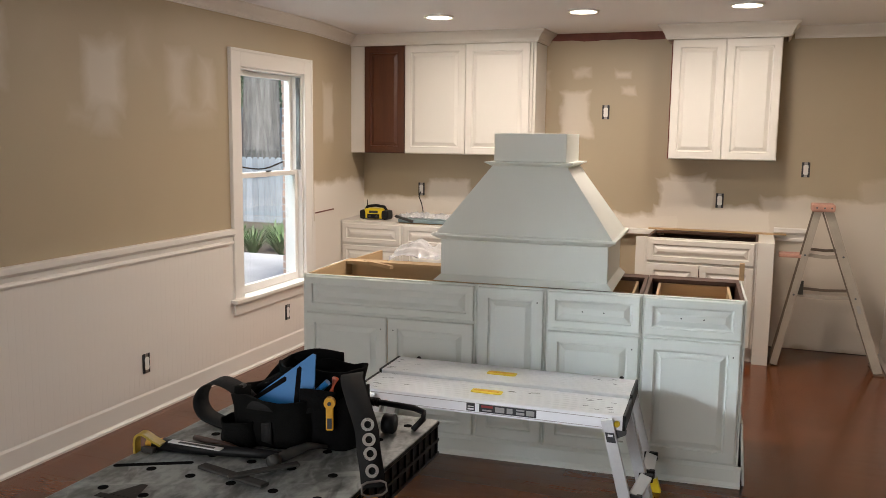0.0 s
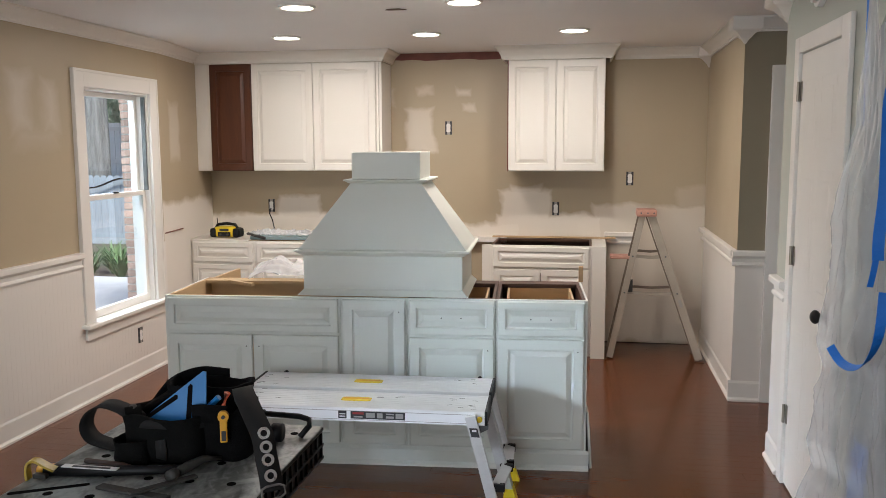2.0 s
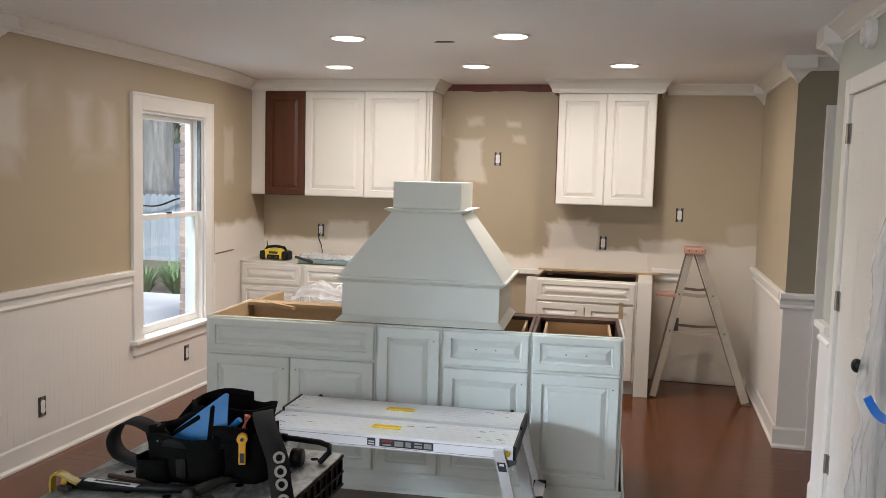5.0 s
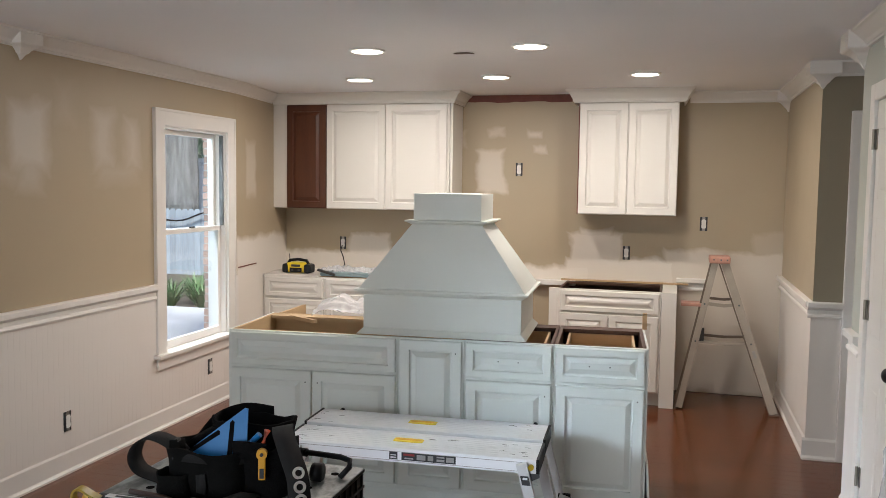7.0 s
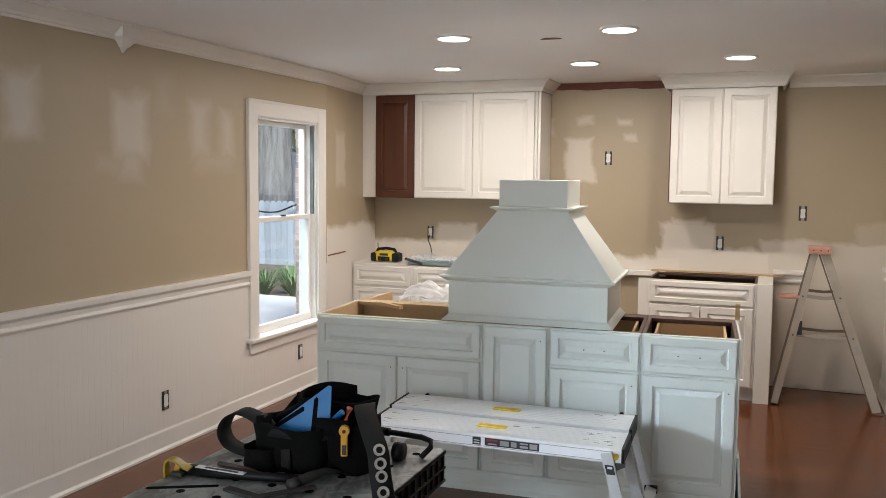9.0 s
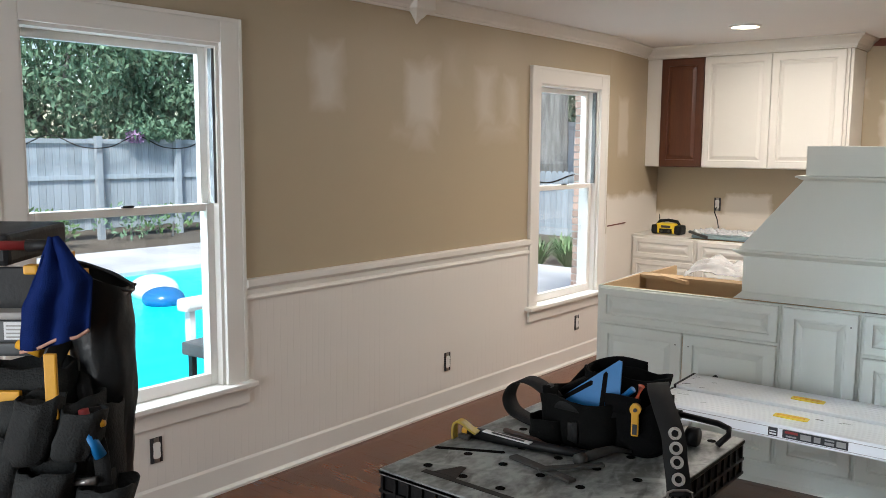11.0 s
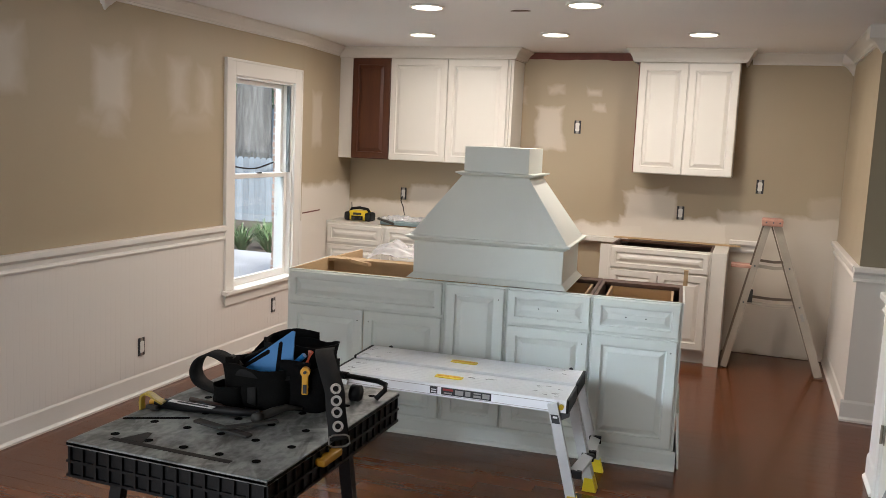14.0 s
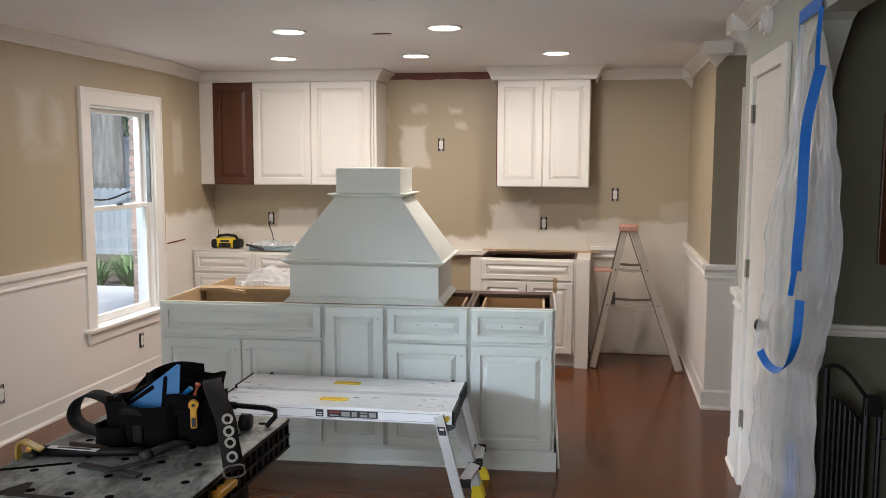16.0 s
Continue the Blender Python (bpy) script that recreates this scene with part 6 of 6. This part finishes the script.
for k in range(12):
    part("post", B((fx + 0.05, 1.08 + k * 1.79, -0.33), (fx + 0.17, 1.2 + k * 1.79, 1.74), 0.005), M_FENCE, fence)
part("string_lights", strap(bmesh.new(), [(fx + 0.2, 5.5 + 0.6 * k, 1.75 - (0.22 if k % 3 else 0.0)) for k in range(11)], 0.02, 0.02, (0, 0, 1)), M_BLACK, fence, "black string of outdoor lights")


def leaf_cloud(bm, centre, size, count, leaf, seed):
    """Many small bent leaves scattered in an uneven crown."""
    rr = random.Random(seed)
    for _ in range(count):
        while True:
            p = Vector((rr.uniform(-1, 1), rr.uniform(-1, 1), rr.uniform(-1, 1)))
            d = p.length
            if d < 1 and d > 0.25 and noise.noise(p * 2.6 + Vector((seed, 0, 0))) > -0.16 + 0.25 * (d - 0.8):
                break
        c = Vector(centre) + Vector((p.x * size[0], p.y * size[1], p.z * size[2]))
        q = Euler((rr.uniform(0, 6.3), rr.uniform(0, 6.3), rr.uniform(0, 6.3))).to_matrix()
        s = leaf * rr.uniform(0.6, 1.4)
        v = [bm.verts.new(c + q @ Vector(k) * s) for k in ((-1, 0, 0), (0, -0.45, 0.12), (1, 0, 0), (0, 0.45, 0.12))]
        bm.faces.new((v[0], v[1], v[2]))
        bm.faces.new((v[0], v[2], v[3]))
    return bm


for k in range(7):
    cy = 3.0 + k * 2.9
    tr = thing("tree", "leafy green tree behind the fence", "tree", (-15.2 - 0.5 * (k % 2), cy, -0.33), group="trees behind the fence")
    part("trunk", tube(bmesh.new(), [(0, 0, 0), (0.05, 0.1, 1.5), (0, 0, 3.2), (0.1, 0.2, 4.6)], [0.16, 0.13, 0.10, 0.05], 10), M_BARK, tr, "", True)
    for s in (-1, 1):
        part("limb", tube(bmesh.new(), [(0.02, 0, 1.9 + 0.3 * s), (0.3 * s, 0.7 * s, 2.9), (0.4 * s, 1.2 * s, 3.8)], [0.08, 0.05, 0.02], 8), M_BARK, tr, "", True)
    part("crown", leaf_cloud(bmesh.new(), (0.2, 0, 3.6), (1.5, 1.9, 2.3), 9500, 0.085, k + 1), M_LEAF, tr, "dense green leaves")
for k, (px, py, n, mm) in enumerate(((-12.0, 6.6, 420, M_LEAF2), (-12.3, 8.6, 160, M_LEAF), (-12.4, 9.6, 130, M_LEAF2))):
    sh = thing("shrub", "low green shrub in the mulch before the fence", "shrub", (px, py, -0.33), group="shrubs")
    part("stems", tube(bmesh.new(), [(0, 0, 0), (0.05, 0, 0.3)], [0.03, 0.015], 8), M_BARK, sh)
    part("leaves", leaf_cloud(bmesh.new(), (0, 0, 0.4), (0.5, 0.8, 0.38), n, 0.06, 20 + k), mm, sh)
bl = thing("flowering_vine", "lilac blossom hanging over the fence", "vine", (-12.85, 9.1, 1.75))
part("blossom", leaf_cloud(bmesh.new(), (0, 0, 0), (0.12, 0.22, 0.14), 160, 0.05, 40), M_FLOWER, bl)
part("leaves", leaf_cloud(bmesh.new(), (0, 0.5, 0.15), (0.2, 0.9, 0.25), 420, 0.07, 41), M_LEAF, bl)

# view through the kitchen window: large tree, picket fence, plants, brick wing
bt = thing("tree", "large grey-barked tree trunk close to the house", "tree", (-7.58, 16.5, -0.33))
bm = bmesh.new()
tube(bm, [(0, 0, 0), (0.02, 0, 0.6), (0, 0.05, 2.5), (0.05, 0, 6.0)], [0.70, 0.46, 0.40, 0.34], 22)
bmesh.ops.subdivide_edges(bm, edges=bm.edges[:], cuts=4, use_grid_fill=True)
for v in bm.verts:
    d = Vector((v.co.x, v.co.y, 0))
    if d.length > 0.2:
        v.co += d.normalized() * 0.035 * noise.noise(Vector((v.co.x * 6, v.co.y * 6, v.co.z * 1.1)))
part("trunk", bm, M_BARK, bt, "rough grey bark", True)
part("limb", tube(bmesh.new(), [(0.2, 0.2, 5.0), (1.2, 0.5, 6.5)], [0.2, 0.1], 10), M_BARK, bt)
part("crown", leaf_cloud(bmesh.new(), (0.6, 0.6, 7.4), (3.2, 2.6, 2.4), 5000, 0.15, 51), M_LEAF, bt)
pf = thing("picket_fence", "weathered grey dog-eared picket fence", "fence", (0, 0, 0))
pk = bmesh.new()
prism(pk, [(0, -0.33), (0.14, -0.33), (0.14, 1.02), (0.105, 1.07), (0.035, 1.07), (0, 1.02)], 1, 0, 0.02)
picket = mesh_from("board", pk, M_FENCE)
for i in range(60):
    o = new("board", picket)
    o.parent = pf
    o.matrix_basis = pose(-8.2 + i * 0.146, 15.3, 0, 0, 0, 0)
for z in (0.1, 0.8):
    part("rail", B((-8.2, 15.321, z - 0.04), (0.5, 15.36, z + 0.04)), M_FENCE, pf)
part("cable", strap(bmesh.new(), [(-8, 15.2, 0.98), (-6.8, 15.2, 0.82), (-6.0, 15.2, 1.02), (-5.0, 15.2, 0.8), (-3.5, 15.2, 1.0)], 0.03, 0.03, (0, 0, 1)), M_BLACK, pf)
for k, (px, py) in enumerate(((-4.05, 10.75), (-3.62, 10.9), (-4.5, 11.0), (-4.1, 11.5))):
    gp = thing("grass_clump", "clump of long arching green leaves beside the deck", "plant", (px, py, -0.33), group="leafy clumps")
    rr = random.Random(60 + k)
    bm = bmesh.new()
    for _ in range(90):
        a, l, h = rr.uniform(0, 6.3), rr.uniform(0.2, 0.45), rr.uniform(0.35, 0.75)
        dx, dy = math.cos(a), math.sin(a)
        prev = None
        for s in range(5):
            f = s / 4
            c = Vector((dx * l * f, dy * l * f, h * (1.6 * f - 0.9 * f * f)))
            w = 0.018 * (1 - f * 0.9)
            pair = (bm.verts.new(c + Vector((-dy * w, dx * w, 0))), bm.verts.new(c - Vector((-dy * w, dx * w, 0))))
            if prev:
                bm.faces.new((prev[0], prev[1], pair[1], pair[0]))
            prev = pair
    part("leaves", bm, M_LEAF2, gp)
nf = thing("neighbour_fence", "tall weathered blue-grey fence beyond the garden", "fence", (0, 0, 0))
tall = mesh_from("board", B((0.002, 0, -0.33), (0.142, 0.02, 2.25), 0.003), M_FENCE)
for i in range(50):
    o = new("board", tall)
    o.parent = nf
    o.matrix_basis = pose(-11.5 + i * 0.146, 19.5, 0)
for z in (0.4, 1.3, 2.1):
    part("rail", B((-11.5, 19.46, z - 0.05), (-4.2, 19.499, z + 0.05)), M_FENCE, nf)
for k in range(4):
    tr = thing("tree", "leafy green tree beyond the far fence", "tree", (-13.5 + 3.0 * k, 22.5 + 0.6 * (k % 2), -0.33), group="trees beyond the far fence")
    part("trunk", tube(bmesh.new(), [(0, 0, 0), (0.05, 0.1, 1.5), (0, 0, 3.2), (0.1, 0.2, 5.0)], [0.18, 0.15, 0.11, 0.05], 10), M_BARK, tr, "", True)
    part("crown", leaf_cloud(bmesh.new(), (0.2, 0, 4.0), (2.1, 1.6, 2.9), 6500, 0.12, 70 + k), M_LEAF, tr, "dense green leaves")
wing = thing("brick_wing", "red brick corner of the house with a white corner board", "house wall", (0, 0, 0), kind="structure")
part("mortar", B((-1.335, 7.21, -0.33), (-1.10, 7.5, 3.2)), M_MORTAR, wing)
part("corner_board", B((-1.095, 7.17, -0.16), (-0.32, 7.45, 3.2), 0.004), M_TRIM, wing, "white corner board")
brick = mesh_from("brick", B((0, 0, 0), (0.2, 0.03, 0.062), 0.003), M_BRICK)
half = mesh_from("brick", B((0, 0, 0), (0.10, 0.03, 0.062), 0.003), M_BRICK)
for i in range(44):
    z = -0.30 + i * 0.074
    spans = ((half, -1.345), (half, -1.23)) if i % 2 else ((brick, -1.345),)
    for me, bx in spans:
        o = new("brick", me)
        o.parent = wing
        o.matrix_basis = pose(bx + 0.006 * math.sin(i * 7), 7.202, z)

# ---- hardwood floor ----
structure("floor", B((-0.149, -3.15, -0.16), (6.55, 6.8, -0.006)), M_SUB, "reddish-brown varnished hardwood strip floor", "floor")
floor = bpy.data.objects["floor"]
rnd = random.Random(11)
PW = 0.083
lengths = [0.7, 1.0, 1.3, 1.7]
plank_mesh = {}
for L in lengths:
    plank_mesh[L] = mesh_from("plank", B((0.0004, 0.0003, -0.006), (L - 0.0004, PW - 0.0003, 0.0), 0.0003), M_FLOOR)
count = 0
rest = bmesh.new()
row = 0
y = 6.62
while y > -3.1:
    y -= PW
    x = -0.30 - rnd.random()
    near = 2.0 < y < 6.6
    while x < (4.3 if near else 6.5):
        L = rnd.choice(lengths)
        if near and x > -0.14 and count < 300:
            o = new("plank", plank_mesh[L])
            o.parent = floor
            o.matrix_basis = pose(x, y, 0)
            count += 1
        elif x + L > -0.1:
            box(rest, (max(x, -0.145) + 0.0004, y + 0.0003, -0.006), (min(x + L, 6.5) - 0.0004, y + PW - 0.0003, -0.0002))
        x += L
    if near:
        box(rest, (x + 0.0006, y + 0.0005, -0.006), (6.5, y + PW - 0.0005, -0.0002))
tagged(part("planks", rest, M_FLOOR, floor), kind="stuff")
